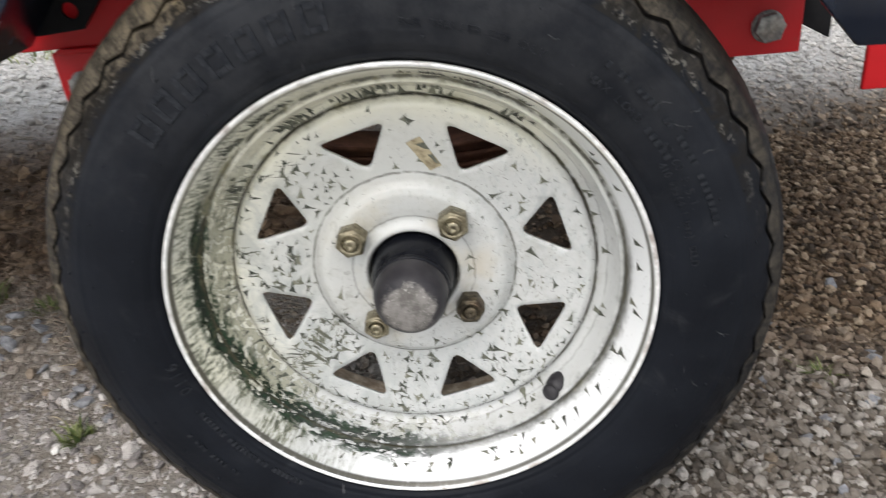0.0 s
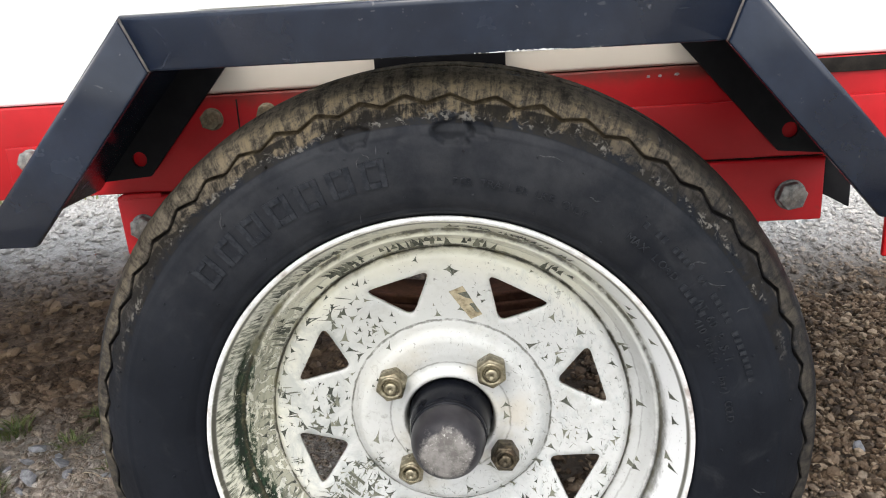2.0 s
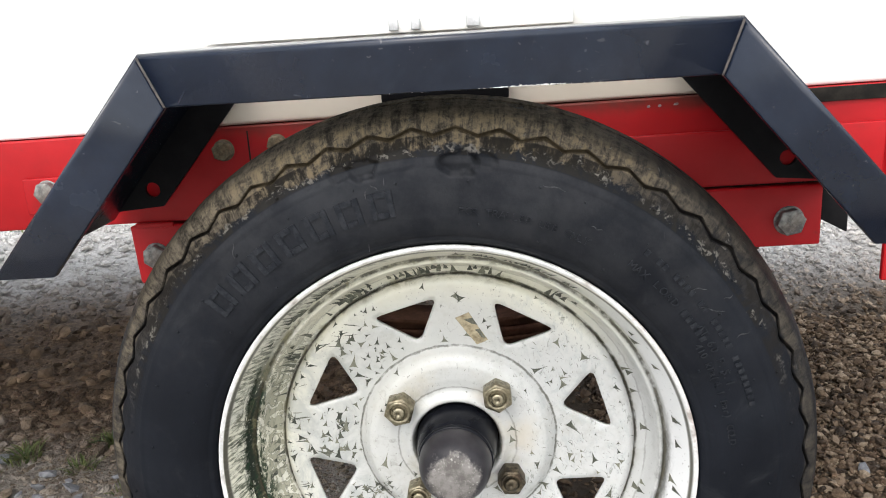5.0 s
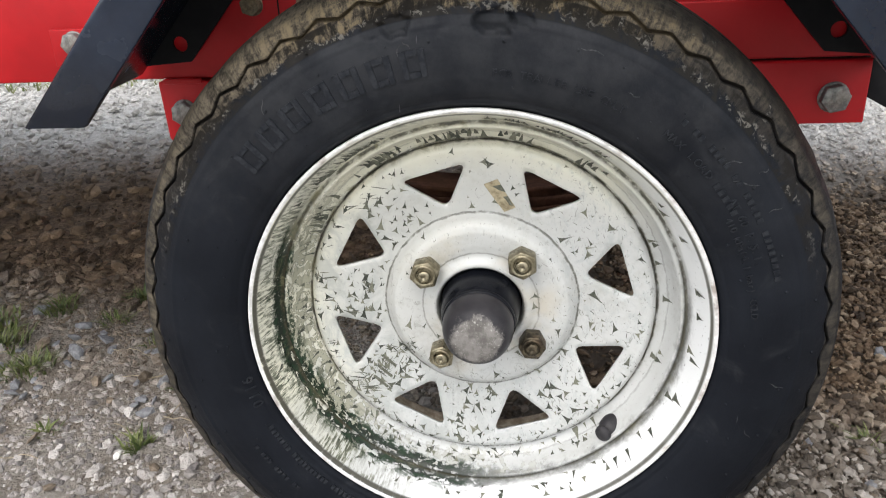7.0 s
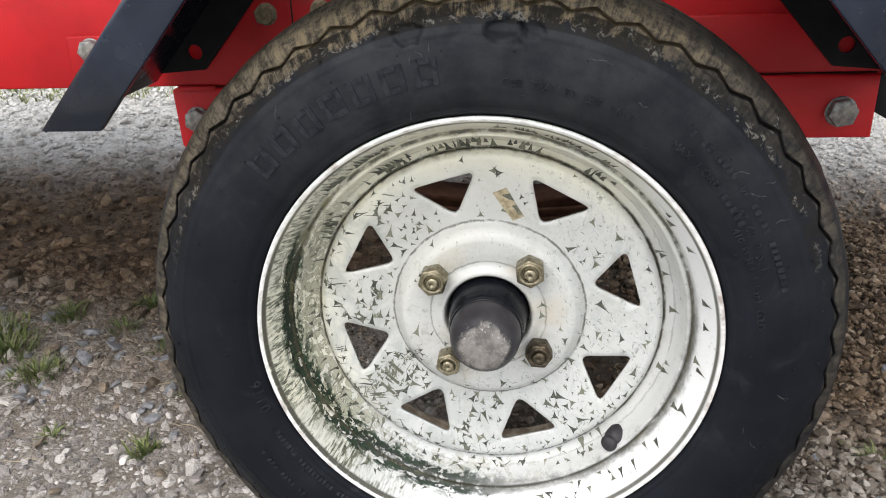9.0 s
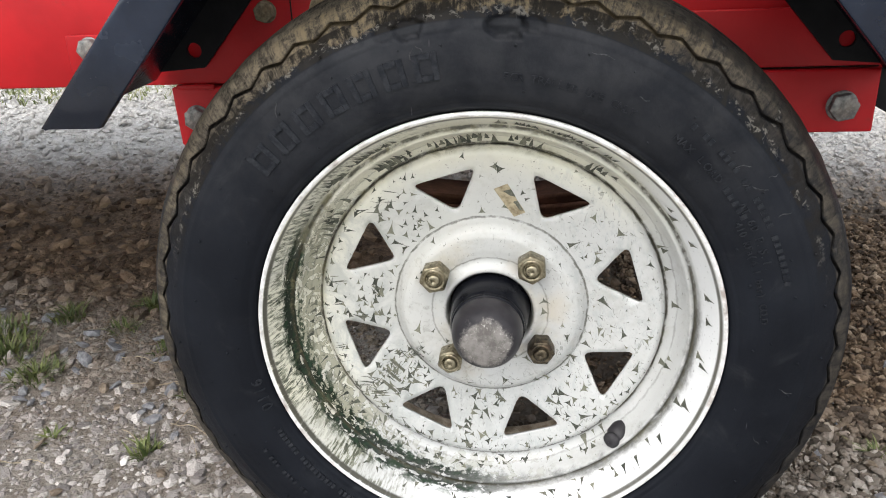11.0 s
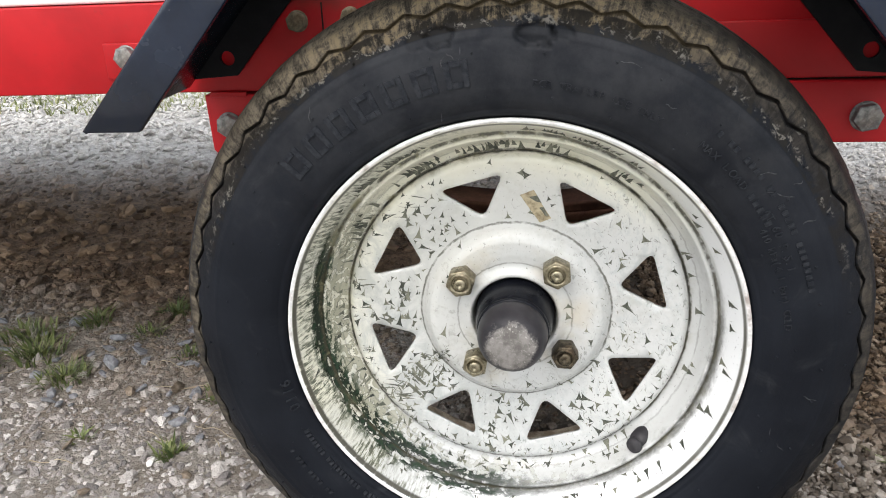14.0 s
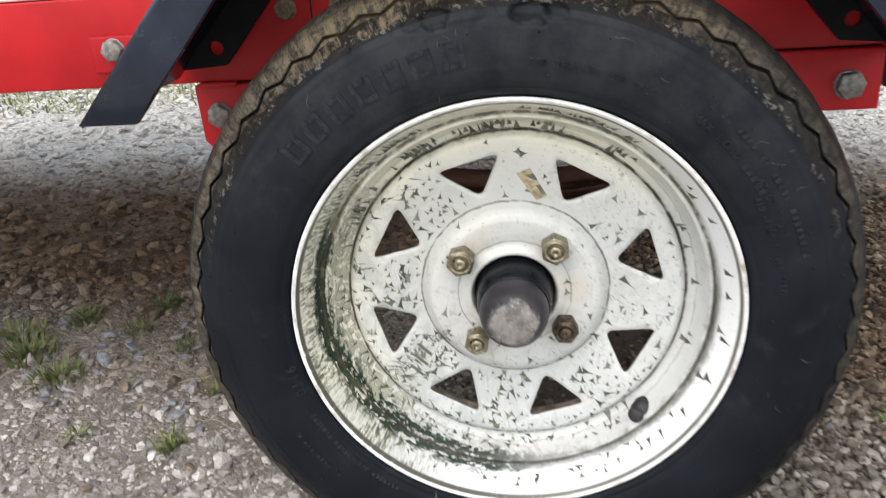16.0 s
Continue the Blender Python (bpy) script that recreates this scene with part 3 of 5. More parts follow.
def turned(profile, n=96, closed=False, shift=None):
    """A surface of revolution round the y axis from (radius, y) points. shift(i, a) moves a point: (dr, dy)."""
    bm = bmesh.new()
    rings = []
    for i, (r, y) in enumerate(profile):
        ring = []
        for k in range(n):
            a = 2 * math.pi * k / n
            dr, dy = shift(i, a) if shift else (0, 0)
            ring.append(bm.verts.new(((r + dr) * math.cos(a), y + dy, (r + dr) * math.sin(a))))
        rings.append(ring)
    pairs = list(zip(rings, rings[1:])) + ([(rings[-1], rings[0])] if closed else [])
    for p, q in pairs:
        for k in range(n):
            bm.faces.new((p[k], p[(k + 1) % n], q[(k + 1) % n], q[k]))
    return bm


def plate(points, y0, y1, bevel=0.0015, shear=0.0):
    """A flat plate with an outline in x and z, between two depths, with rounded edges."""
    bm = bmesh.new()
    front = [bm.verts.new((x, y0, z + shear * x)) for x, z in points]
    back = [bm.verts.new((x, y1, z + shear * x)) for x, z in points]
    bm.faces.new(front)
    bm.faces.new(back[::-1])
    n = len(points)
    for k in range(n):
        bm.faces.new((front[k], back[k], back[(k + 1) % n], front[(k + 1) % n]))
    if bevel:
        bmesh.ops.bevel(bm, geom=bm.edges[:], offset=bevel, segments=2, profile=0.6, affect="EDGES")
    return bm


def box(x0, x1, y0, y1, z0, z1, bevel=0.002, shear=0.0):
    return plate([(x0, z0), (x1, z0), (x1, z1), (x0, z1)], y0, y1, bevel, shear)


def hexagon(radius, y0, y1, turn=0.0, bevel=0.0012):
    return plate([(radius * math.cos(radians(turn + 60 * k)), radius * math.sin(radians(turn + 60 * k))) for k in range(6)], y0, y1, bevel)


def disc(radius, y0, y1, n=32, dome=0.0):
    prof = [(0.0002, y0 - dome), (radius * 0.5, y0 - dome * 0.78), (radius * 0.85, y0 - dome * 0.25), (radius * 0.97, y0 + 0.0003), (radius, y0 + 0.0012), (radius, y1)]
    return turned(prof, n)


def placed(ob, x, y, z, ry=0.0):
    ob.matrix_basis = pose(x, y, z, 0, ry, 0)
    return ob


# ---- ground: one sheet to the horizon ----
def ground_height(x, y):
    h = 0.010 * noise.noise((x * 2.1, y * 2.1, 3.0)) + 0.004 * noise.noise((x * 9, y * 9, 8.0))
    near = math.exp(-((x / 0.16) ** 2 + (y / 0.14) ** 2))
    return h * (1 - near) - 0.002 * near


def axis(lo, hi, step, reach):
    mid = list(np.arange(lo, hi + 1e-6, step))
    out, d = [], step
    a, b = lo, hi
    left, right = [], []
    while b < reach:
        d *= 1.35
        a, b = a - d, b + d
        left.append(a)
        right.append(b)
    return left[::-1] + mid + right


def make_ground():
    xs, ys = axis(-1.7, 1.3, 0.02, 600), axis(-0.7, 2.4, 0.02, 600)
    verts = [(x, y, ground_height(x, y)) for y in ys for x in xs]
    w = len(xs)
    faces = [(j * w + i, j * w + i + 1, (j + 1) * w + i + 1, (j + 1) * w + i) for j in range(len(ys) - 1) for i in range(w - 1)]
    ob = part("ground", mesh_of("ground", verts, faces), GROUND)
    return tagged(ob, "dusty tan dirt and gravel yard under the trailer", "ground", kind="structure")


make_ground()

ICO = bmesh.new()
bmesh.ops.create_icosphere(ICO, subdivisions=1, radius=1.0)
ICO.verts.ensure_lookup_table()
ICO_V = np.array([v.co[:] for v in ICO.verts])
ICO_F = np.array([[v.index for v in f.verts] for f in ICO.faces])
ICO.free()
rng = np.random.default_rng(7)


def rock_verts(size, flat):
    """One angular stone: a cut, stretched ball with a random turn."""
    v = ICO_V * (1 + rng.uniform(-0.3, 0.22, (len(ICO_V), 1)))
    for _ in range(3):
        n = rng.normal(size=3)
        n /= np.linalg.norm(n)
        d = v @ n
        v = v - np.outer(np.maximum(d - rng.uniform(0.45, 0.75), 0), n)
    v = v * np.array([1.0, rng.uniform(0.6, 0.95), rng.uniform(flat * 0.7, flat)]) * size
    a, b, c = rng.uniform(0, 6.28), rng.normal(0, 0.35), rng.normal(0, 0.35)
    return v @ np.array(Euler((b, c, a)).to_matrix()).T


def scatter_gravel(name, label, count, region, sizes, keep, lift=0.28):
    vs, fs, n = [], [], 0
    made = 0
    while made < count:
        x, y = rng.uniform(region[0], region[1]), rng.uniform(region[2], region[3])
        if not keep(x, y):
            continue
        s = float(np.clip(rng.lognormal(math.log(sizes[0]), sizes[1]), 0.003, sizes[2]))
        v = rock_verts(s, 0.62)
        vs.append(v + np.array([x, y, ground_height(x, y) + s * rng.uniform(-0.1, lift)]))
        fs.append(ICO_F + n)
        n += len(v)
        made += 1
    v, f = np.concatenate(vs), np.concatenate(fs)
    me = bpy.data.meshes.new(name)
    me.vertices.add(len(v))
    me.vertices.foreach_set("co", v.ravel())
    me.loops.add(f.size)
    me.loops.foreach_set("vertex_index", f.ravel().astype(np.int32))
    me.polygons.add(len(f))
    me.polygons.foreach_set("loop_start", np.arange(0, f.size, 3, dtype=np.int32))
    me.update(calc_edges=True)
    me.validate()
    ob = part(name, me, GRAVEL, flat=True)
    return tagged(ob, label, "gravel", kind="stuff")


def off_tyre(x, y):
    return not (abs(x) < 0.13 and -0.08 < y < 0.09)


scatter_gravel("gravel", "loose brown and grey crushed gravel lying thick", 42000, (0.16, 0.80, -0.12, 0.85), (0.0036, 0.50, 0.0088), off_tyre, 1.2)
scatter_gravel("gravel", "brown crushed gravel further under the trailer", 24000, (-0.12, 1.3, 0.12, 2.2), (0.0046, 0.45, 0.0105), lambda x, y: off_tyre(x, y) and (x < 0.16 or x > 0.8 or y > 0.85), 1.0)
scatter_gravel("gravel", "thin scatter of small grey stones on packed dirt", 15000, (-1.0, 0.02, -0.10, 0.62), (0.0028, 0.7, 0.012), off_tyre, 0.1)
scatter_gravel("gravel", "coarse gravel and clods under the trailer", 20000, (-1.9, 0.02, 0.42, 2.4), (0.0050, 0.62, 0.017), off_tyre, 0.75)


# ---- trailer ----
trailer = tagged(new("utility_trailer"), "small trailer with white body, red steel frame and black fender", "trailer")
TILT = 0.014            # the frame's slight rise along its length


def frame_rail():
    rail = part("frame_rail", box(-1.75, 0.66, 0.1, 0.15, 0.4005, 0.4758, 0.0016, TILT), RED, trailer, "red painted steel frame rail")
    # dark strip laid where the gap under the body is in shadow
    part("gap_strip", box(0.262, 0.66, 0.0975, 0.0998, 0.4645, 0.4755, 0.0006, TILT), DARKSEAM, rail, "dark strip standing in for the shadow gap")
    part("side_plate", box(0.06, 0.336, 0.0955, 0.0995, 0.4035, 0.4475, 0.0012, TILT), RED, rail)
    part("side_plate", box(-0.358, -0.285, 0.0955, 0.0995, 0.414, 0.4445, 0.0012, TILT), RED, rail)
    part("spring_hanger", plate([(-0.2735, 0.3985), (-0.2715, 0.350), (-0.2600, 0.336), (-0.15, 0.336), (-0.15, 0.3985)], 0.098, 0.145, 0.0018, TILT), RED, rail)
    part("spring_hanger", box(0.12, 0.291, 0.093, 0.145, 0.3525, 0.4018, 0.0018, TILT), RED, rail)
    part("seam", box(0.12, 0.2905, 0.0982, 0.12, 0.4019, 0.4032, 0.0004, TILT), DARKSEAM, rail)
    part("shackle", plate([(0.293, 0.40), (0.293, 0.371), (0.316, 0.358), (0.316, 0.40)], 0.104, 0.112, 0.0012, TILT), BLACK, rail, "black steel shackle plate")
    part("stake_post", box(0.341, 0.41, 0.0935, 0.0988, 0.319, 0.449, 0.0015, TILT), RED, rail)
    part("weld", box(-0.268, -0.235, 0.0965, 0.0995, 0.3965, 0.4010, 0.0012, TILT), RED, rail, "uneven painted weld bead")
    for x, z, w in ((0.1555, 0.4690, 0.0030), (0.1640, 0.4690, 0.0030), (0.1760, 0.4695, 0.0042)):
        part("paint_chip", plate([(x, z), (x + w * 0.6, z - 0.0004), (x + w, z + 0.0008), (x + w * 0.7, z + 0.0019), (x + w * 0.2, z + 0.0016)], 0.0994, 0.0998, 0.0001, TILT), ZINC, rail, "bare pale chip in the red paint")
    part("seam", box(-0.1640, -0.1628, 0.0993, 0.104, 0.437, 0.4720, 0.0003, TILT), DARKSEAM, rail, "dark joint between two plates")
    for x, z, r, m, turn in ((0.2660, 0.3735, 0.0114, ZINC, 12), (-0.2535, 0.3725, 0.0105, ZINC, 25), (-0.337, 0.4330, 0.0095, ZINC, 5), (-0.1845, 0.4575, 0.0085, CAKED, 40), (-0.1395, 0.4600, 0.0076, CAKED, 10)):
        y = 0.0925 if x > 0 else 0.0975 if z < 0.4 else 0.0955 if x < -0.3 else 0.0995
        b = part("bolt", hexagon(r, -0.0075, 0.0, turn), m, rail, "dull zinc hex bolt head" if m is ZINC else "bolt head caked with tan dirt")
        placed(b, x, y, z + TILT * x)
        w = part("washer", disc(r * 1.05, -0.0012, 0.0), m, rail)
        placed(w, x, y + 0.0003, z + TILT * x)
    return rail


rail = frame_rail()


def leaf_spring():
    spring = None
    for k, (half, drop) in enumerate(((0.25, 0.0), (0.20, 0.009), (0.14, 0.018))):
        pts_top, pts_bot = [], []
        for i in range(17):
            x = -half + 2 * half * i / 16
            z = 0.295 + 0.062 * (x / 0.25) ** 2 - drop
            pts_top.append((x, z))
            pts_bot.append((x, z - 0.008))
        leaf = part("leaf_spring" if spring is None else "leaf", plate(pts_top + pts_bot[::-1], 0.112, 0.152, 0.001), RUST, spring or trailer, "rusty steel leaf spring")
        spring = spring or leaf
    part("axle_tube", turned([(0.0005, 0.03), (0.024, 0.03), (0.024, 1.10), (0.0005, 1.10)], 24), RUST, trailer, "rusty steel axle tube").location = (0, 0, RIM_Z)


leaf_spring()


# fender: a folded channel in three mitred lengths
FEN_Y0, FEN_Y1 = -0.0755, 0.0945


def fender():
    top = [(-0.286, 0.404), (-0.169, 0.5375), (0.178, 0.5385), (0.297, 0.4045)]     # outer fold line
    low = [(-0.2435, 0.4045), (-0.1555, 0.506), (0.1665, 0.507), (0.257, 0.405)]      # lower edge of the flange
    t = 0.0032
    body = None
    for k in range(3):
        (ax, az), (bx, bz) = top[k], top[k + 1]
        dx, dz = bx - ax, bz - az
        ln = math.hypot(dx, dz)
        nx, nz = dz / ln * t, -dx / ln * t
        sheet = part("fender" if body is None else "sheet", plate([(ax, az), (bx, bz), (bx + nx, bz + nz), (ax + nx, az + nz)], FEN_Y0 + 0.004, FEN_Y1 if k != 1 else 0.03, 0.0008), FENDER, body or trailer,
                     "black painted steel fender over the wheel" if body is None else "")
        body = body or sheet
    for k in range(3):
        (ax, az), (bx, bz), (cx, cz), (ex, ez) = top[k], top[k + 1], low[k + 1], low[k]
        gap = 0.0002
        quad = [(ax + (gap if k else 0), az), (bx - (gap if k < 2 else 0), bz), (cx - (gap if k < 2 else 0), cz), (ex + (gap if k else 0), ez)]
        bm = bmesh.new()
        f = [bm.verts.new((x, FEN_Y0, z)) for x, z in quad]
        b = [bm.verts.new((x, FEN_Y0 + t + 0.002, z)) for x, z in quad]
        bm.faces.new(f)
        bm.faces.new(b[::-1])
        for i in range(4):
            bm.faces.new((f[i], b[i], b[(i + 1) % 4], f[(i + 1) % 4]))
        bm.edges.ensure_lookup_table()
        fold = [e for e in bm.edges if set(e.verts) == {f[0], f[1]}]
        bmesh.ops.bevel(bm, geom=fold, offset=0.0052, segments=6, profile=0.5, affect="EDGES")
        edge = [e for e in bm.edges if all(v.co.y < FEN_Y0 + 0.0001 and min((v.co - q.co).length for q in (f[2], f[3])) < 0.001 for v in e.verts)] if f[2].is_valid and f[3].is_valid else []
        if edge:
            bmesh.ops.bevel(bm, geom=edge, offset=0.0012, segments=3, profile=0.5, affect="EDGES")
        part("flange", bm, FENDER, body)
    for k in (1, 2):
        (ax, az), (bx, bz) = top[k], low[k]
        dx, dz = bx - ax, bz - az
        ln = math.hypot(dx, dz)
        ux, uz = dx / ln, dz / ln
        w = 0.0007
        q = [(ax + ux * 0.002 - uz * w, az + uz * 0.002 + ux * w), (ax + ux * 0.002 + uz * w, az + uz * 0.002 - ux * w), (bx + uz * w, bz - ux * w), (bx - uz * w, bz + ux * w)]
        part("weld", plate(q, FEN_Y0 - 0.0006, FEN_Y0 + 0.001, 0.0004), WELD, body, "ground-down mitre weld")
    # sun glints along the lower edge of the top length, built as bright flecks
    rnd = random.Random(31)
    vs, fs = [], []
    u = -0.030
    while u < 0.150:
        step = rnd.uniform(0.0004, 0.0009)
        here = math.exp(-((u - 0.058) / 0.024) ** 2)
        grain = 0.5 + 0.5 * noise.noise((u * 420, 3.0, 0.0))
        if grain > 0.62 - 0.38 * here and rnd.random() < 0.35 + 0.6 * here:
            z0 = 0.5063 + 0.001 * (u + 0.155) / 0.32
            h = (0.0003 + 0.0026 * here * max(0.0, grain - 0.25)) * rnd.uniform(0.5, 1.2)
            i = len(vs)
            vs += [(u, FEN_Y0 - 0.0002, z0), (u + step * 1.15, FEN_Y0 - 0.0002, z0), (u + step * rnd.uniform(0.6, 1.1), FEN_Y0 - 0.0002, z0 + h * rnd.uniform(0.5, 1.0)), (u + step * rnd.uniform(0.0, 0.5), FEN_Y0 - 0.0002, z0 + h)]
            fs.append((i, i + 1, i + 2, i + 3))
        u += step
    tagged(part("edge_glints", mesh_of("edge_glints", vs, fs), LIP, body, "bright flecks standing in for sun glints on the edge", flat=True), kind="stuff")
    # legs' inner flanges, bolted flat on the rail, each with an empty hole
    for s in (-1, 1):
        if s < 0:
            out = [(-0.2815, 0.409), (-0.2385, 0.4125), (-0.157, 0.506), (-0.196, 0.506)]
            hole = (-0.2455, 0.4265)
        else:
            out = [(0.292, 0.4095), (0.254, 0.4125), (0.1685, 0.507), (0.207, 0.507)]
            hole = (0.262, 0.428)
        part("bracket", holed_plate(out, [(*hole, 0.0062)], FEN_Y1 - t, FEN_Y1), BLACK, body, "black inner bracket with an empty round hole", True)
    part("bracket", box(-0.050, 0.049, 0.0865, 0.0935, 0.486, 0.5300, 0.001), BLACK, body, "black steel tab under the fender top")
    return body


def holed_plate(points, holes, y0, y1, n=20):
    """A flat plate with round holes cut through it."""
    bm = bmesh.new()
    loops = []
    edges = []
    for pts in [points] + [[(cx + r * math.cos(2 * math.pi * k / n), cz + r * math.sin(2 * math.pi * k / n)) for k in range(n)] for cx, cz, r in holes]:
        vs = [bm.verts.new((x, y0, z)) for x, z in pts]
        loops.append(vs)
        edges += [bm.edges.new((vs[k], vs[(k + 1) % len(vs)])) for k in range(len(vs))]
    bmesh.ops.triangle_fill(bm, edges=edges, use_beauty=True, use_dissolve=False)
    ext = bmesh.ops.extrude_face_region(bm, geom=bm.faces[:])
    for v in ext["geom"]:
        if isinstance(v, bmesh.types.BMVert):
            v.co.y = y1
    return bm


fender()


# white body
def body():
    wall = part("body", box(-1.75, 0.66, 0.104, 0.134, 0.4765, 0.80, 0.003, TILT), WALL, trailer, "white painted body side, grubby with painted shade at its foot")
    # unseen walls, floor and roof added; height and ends sized for light below
    part("wall", box(-1.75, 0.66, 1.12, 1.15, 0.4765, 0.80, 0.003, TILT), WALL, wall)
    part("end_wall", box(-1.75, -1.72, 0.136, 1.118, 0.4765, 0.80, 0.003, TILT), WALL, wall)
    part("end_wall", box(0.63, 0.66, 0.136, 1.118, 0.4765, 0.80, 0.003, TILT), WALL, wall)
    part("floor", box(-1.715, 0.625, 0.152, 1.118, 0.455, 0.4745, 0.002, TILT), ROOF, wall, "weathered brown underside boards")
    part("roof", box(-1.76, 0.67, 0.095, 1.16, 0.802, 0.83, 0.003, TILT), WALL, wall)
    # low ledge moulding with two small clips, just above the fender
    part("ledge", plate([(-0.19, 0.5385), (-0.15, 0.545), (0.10, 0.5535), (0.10, 0.5385)], 0.097, 0.1035, 0.001), WALL, wall)
    for x in (-0.037, -0.020, 0.024):
        w = 0.0065 if x > 0 else 0.0045
        part("clip", box(x - w * 0.8, x + w * 0.8, 0.090, 0.0965, 0.5405, 0.5495, 0.001), PALEZINC, wall, "small galvanised clip")


body()

# ---- wheel ----
wheel = part("wheel", turned([(0.0005, 0.05), (0.030, 0.05), (0.034, 0.045), (0.034, 0.012), (0.060, 0.011), (0.062, 0.006), (0.062, 0.0045)], 48), RUST, trailer, "white steel spoke wheel with a worn black tyre")
wheel.location = (0, 0, RIM_Z)

# pressed profile of the rim: radius, depth; the lip is outermost
FACE = [(0.1614, -0.0547), (0.1606, -0.0540), (0.1585, -0.0500), (0.1560, -0.0435), (0.1535, -0.0365), (0.1512, -0.0305), (0.1496, -0.0262), (0.1482, -0.0242), (0.1470, -0.0246), (0.1458, -0.0266), (0.1443, -0.0266), (0.1428, -0.0228),
        (0.1405, -0.0160), (0.1378, -0.0105), (0.1345, -0.0070), (0.1318, -0.0048), (0.1302, -0.0040)]
DISC = [(0.1301, -0.0040), (0.1294, -0.0060), (0.1282, -0.0085), (0.1264, -0.0104), (0.1240, -0.0110), (0.1190, -0.0100), (0.1120, -0.0085), (0.1000, -0.0055), (0.0850, -0.0015), (0.0765, 0.0005),
        (0.0738, 0.0010), (0.0724, -0.0002), (0.0695, -0.0045), (0.0655, -0.0082), (0.0610, -0.0096), (0.0560, -0.0092), (0.0500, -0.0084), (0.0450, -0.0072), (0.0415, -0.0068), (0.0385, -0.0082), (0.0358, -0.0102), (0.0340, -0.0104), (0.0324, -0.0088), (0.0313, -0.0050), (0.0310, 0.0040)]
LUG_TURN, HOLE_TURN = 7.018, -5.728


def lookup(profile, r):
    p = sorted(profile)
    for (r0, y0), (r1, y1) in zip(p, p[1:]):
        if r0 <= r <= r1:
            return y0 + (y1 - y0) * (r - r0) / max(1e-9, r1 - r0)
    return p[0][1] if r < p[0][0] else p[-1][1]


def resample(profile, step):
    out = [profile[0]]
    for (r0, y0), (r1, y1) in zip(profile, profile[1:]):
        k = max(1, int(math.hypot(r1 - r0, y1 - y0) / step))
        out += [(r0 + (r1 - r0) * i / k, y0 + (y1 - y0) * i / k) for i in range(1, k + 1)]
    return out


def rounded_triangle(k, shrink=0.0):
    """Outline of one window of the disc, in x and z, with round corners."""
    a = radians(HOLE_TURN + 112.5 - 45 * k)
    d = radians(12.6)
    ro, ra = 0.1142 - shrink, 0.0797 + shrink
    corner = [(ra, 0.0), (ro, d), (ro, -d)]
    P = [Vector((r * math.cos(a + o), r * math.sin(a + o))) for r, o in corner]
    out = []
    for i in range(3):
        p, q, s = P[i], P[i - 1], P[(i + 1) % 3]
        c = 0.0075
        e0, e1 = p + (q - p).normalized() * c, p + (s - p).normalized() * c
        for j in range(5):
            u = j / 4
            v = e0 * (1 - u) ** 2 + p * 2 * u * (1 - u) + e1 * u * u
            out.append((v.x, v.y))
    return out


def disc_mesh():
    """The pressed disc with its eight triangular windows: fills the plan flat, then presses it to the profile."""
    bm = bmesh.new()
    n = 160
    edges = []

    def loop(pts):
        vs = [bm.verts.new((x, 0, z)) for x, z in pts]
        e = [bm.edges.new((vs[i], vs[(i + 1) % len(vs)])) for i in range(len(vs))]
        return e

    def circle(r):
        return loop([(r * math.cos(2 * math.pi * i / n), r * math.sin(2 * math.pi * i / n)) for i in range(n)])
    outer, inner = circle(0.1165), circle(0.0785)
    holes = []
    for k in range(8):
        holes += loop(rounded_triangle(k))
    bmesh.ops.triangle_fill(bm, edges=outer + inner + holes, use_beauty=True, use_dissolve=False)
    for _ in range(2):
        long_edges = [e for e in bm.edges if e.calc_length() > 0.007 and not e.is_boundary]
        bmesh.ops.subdivide_edges(bm, edges=long_edges, cuts=1, use_grid_fill=False)
        bmesh.ops.triangulate(bm, faces=bm.faces[:])
        bmesh.ops.beautify_fill(bm, faces=bm.faces[:], edges=[e for e in bm.edges if not e.is_boundary])
    # rings outside and inside the window zone
    for prof, rim_r in ((resample([p for p in DISC if p[0] > 0.1165] + [(0.1165, 0)], 0.0012), 0.1165), (resample([(0.0785, 0)] + [p for p in DISC if p[0] < 0.0785], 0.0012), 0.0785)):
        ring0 = None
        for r, _ in prof:
            ring = [bm.verts.new((r * math.cos(2 * math.pi * i / n), 0, r * math.sin(2 * math.pi * i / n))) for i in range(n)]
            if ring0:
                for i in range(n):
                    bm.faces.new((ring0[i], ring0[(i + 1) % n], ring[(i + 1) % n], ring[i]))
            ring0 = ring
    bmesh.ops.remove_doubles(bm, verts=bm.verts[:], dist=0.00002)
    for v in bm.verts:
        v.co.y = lookup(DISC, math.hypot(v.co.x, v.co.z))
    bmesh.ops.recalc_face_normals(bm, faces=bm.faces[:])
    if sum(f.normal.y for f in bm.faces) > 0:
        bmesh.ops.reverse_faces(bm, faces=bm.faces[:])
    return bm


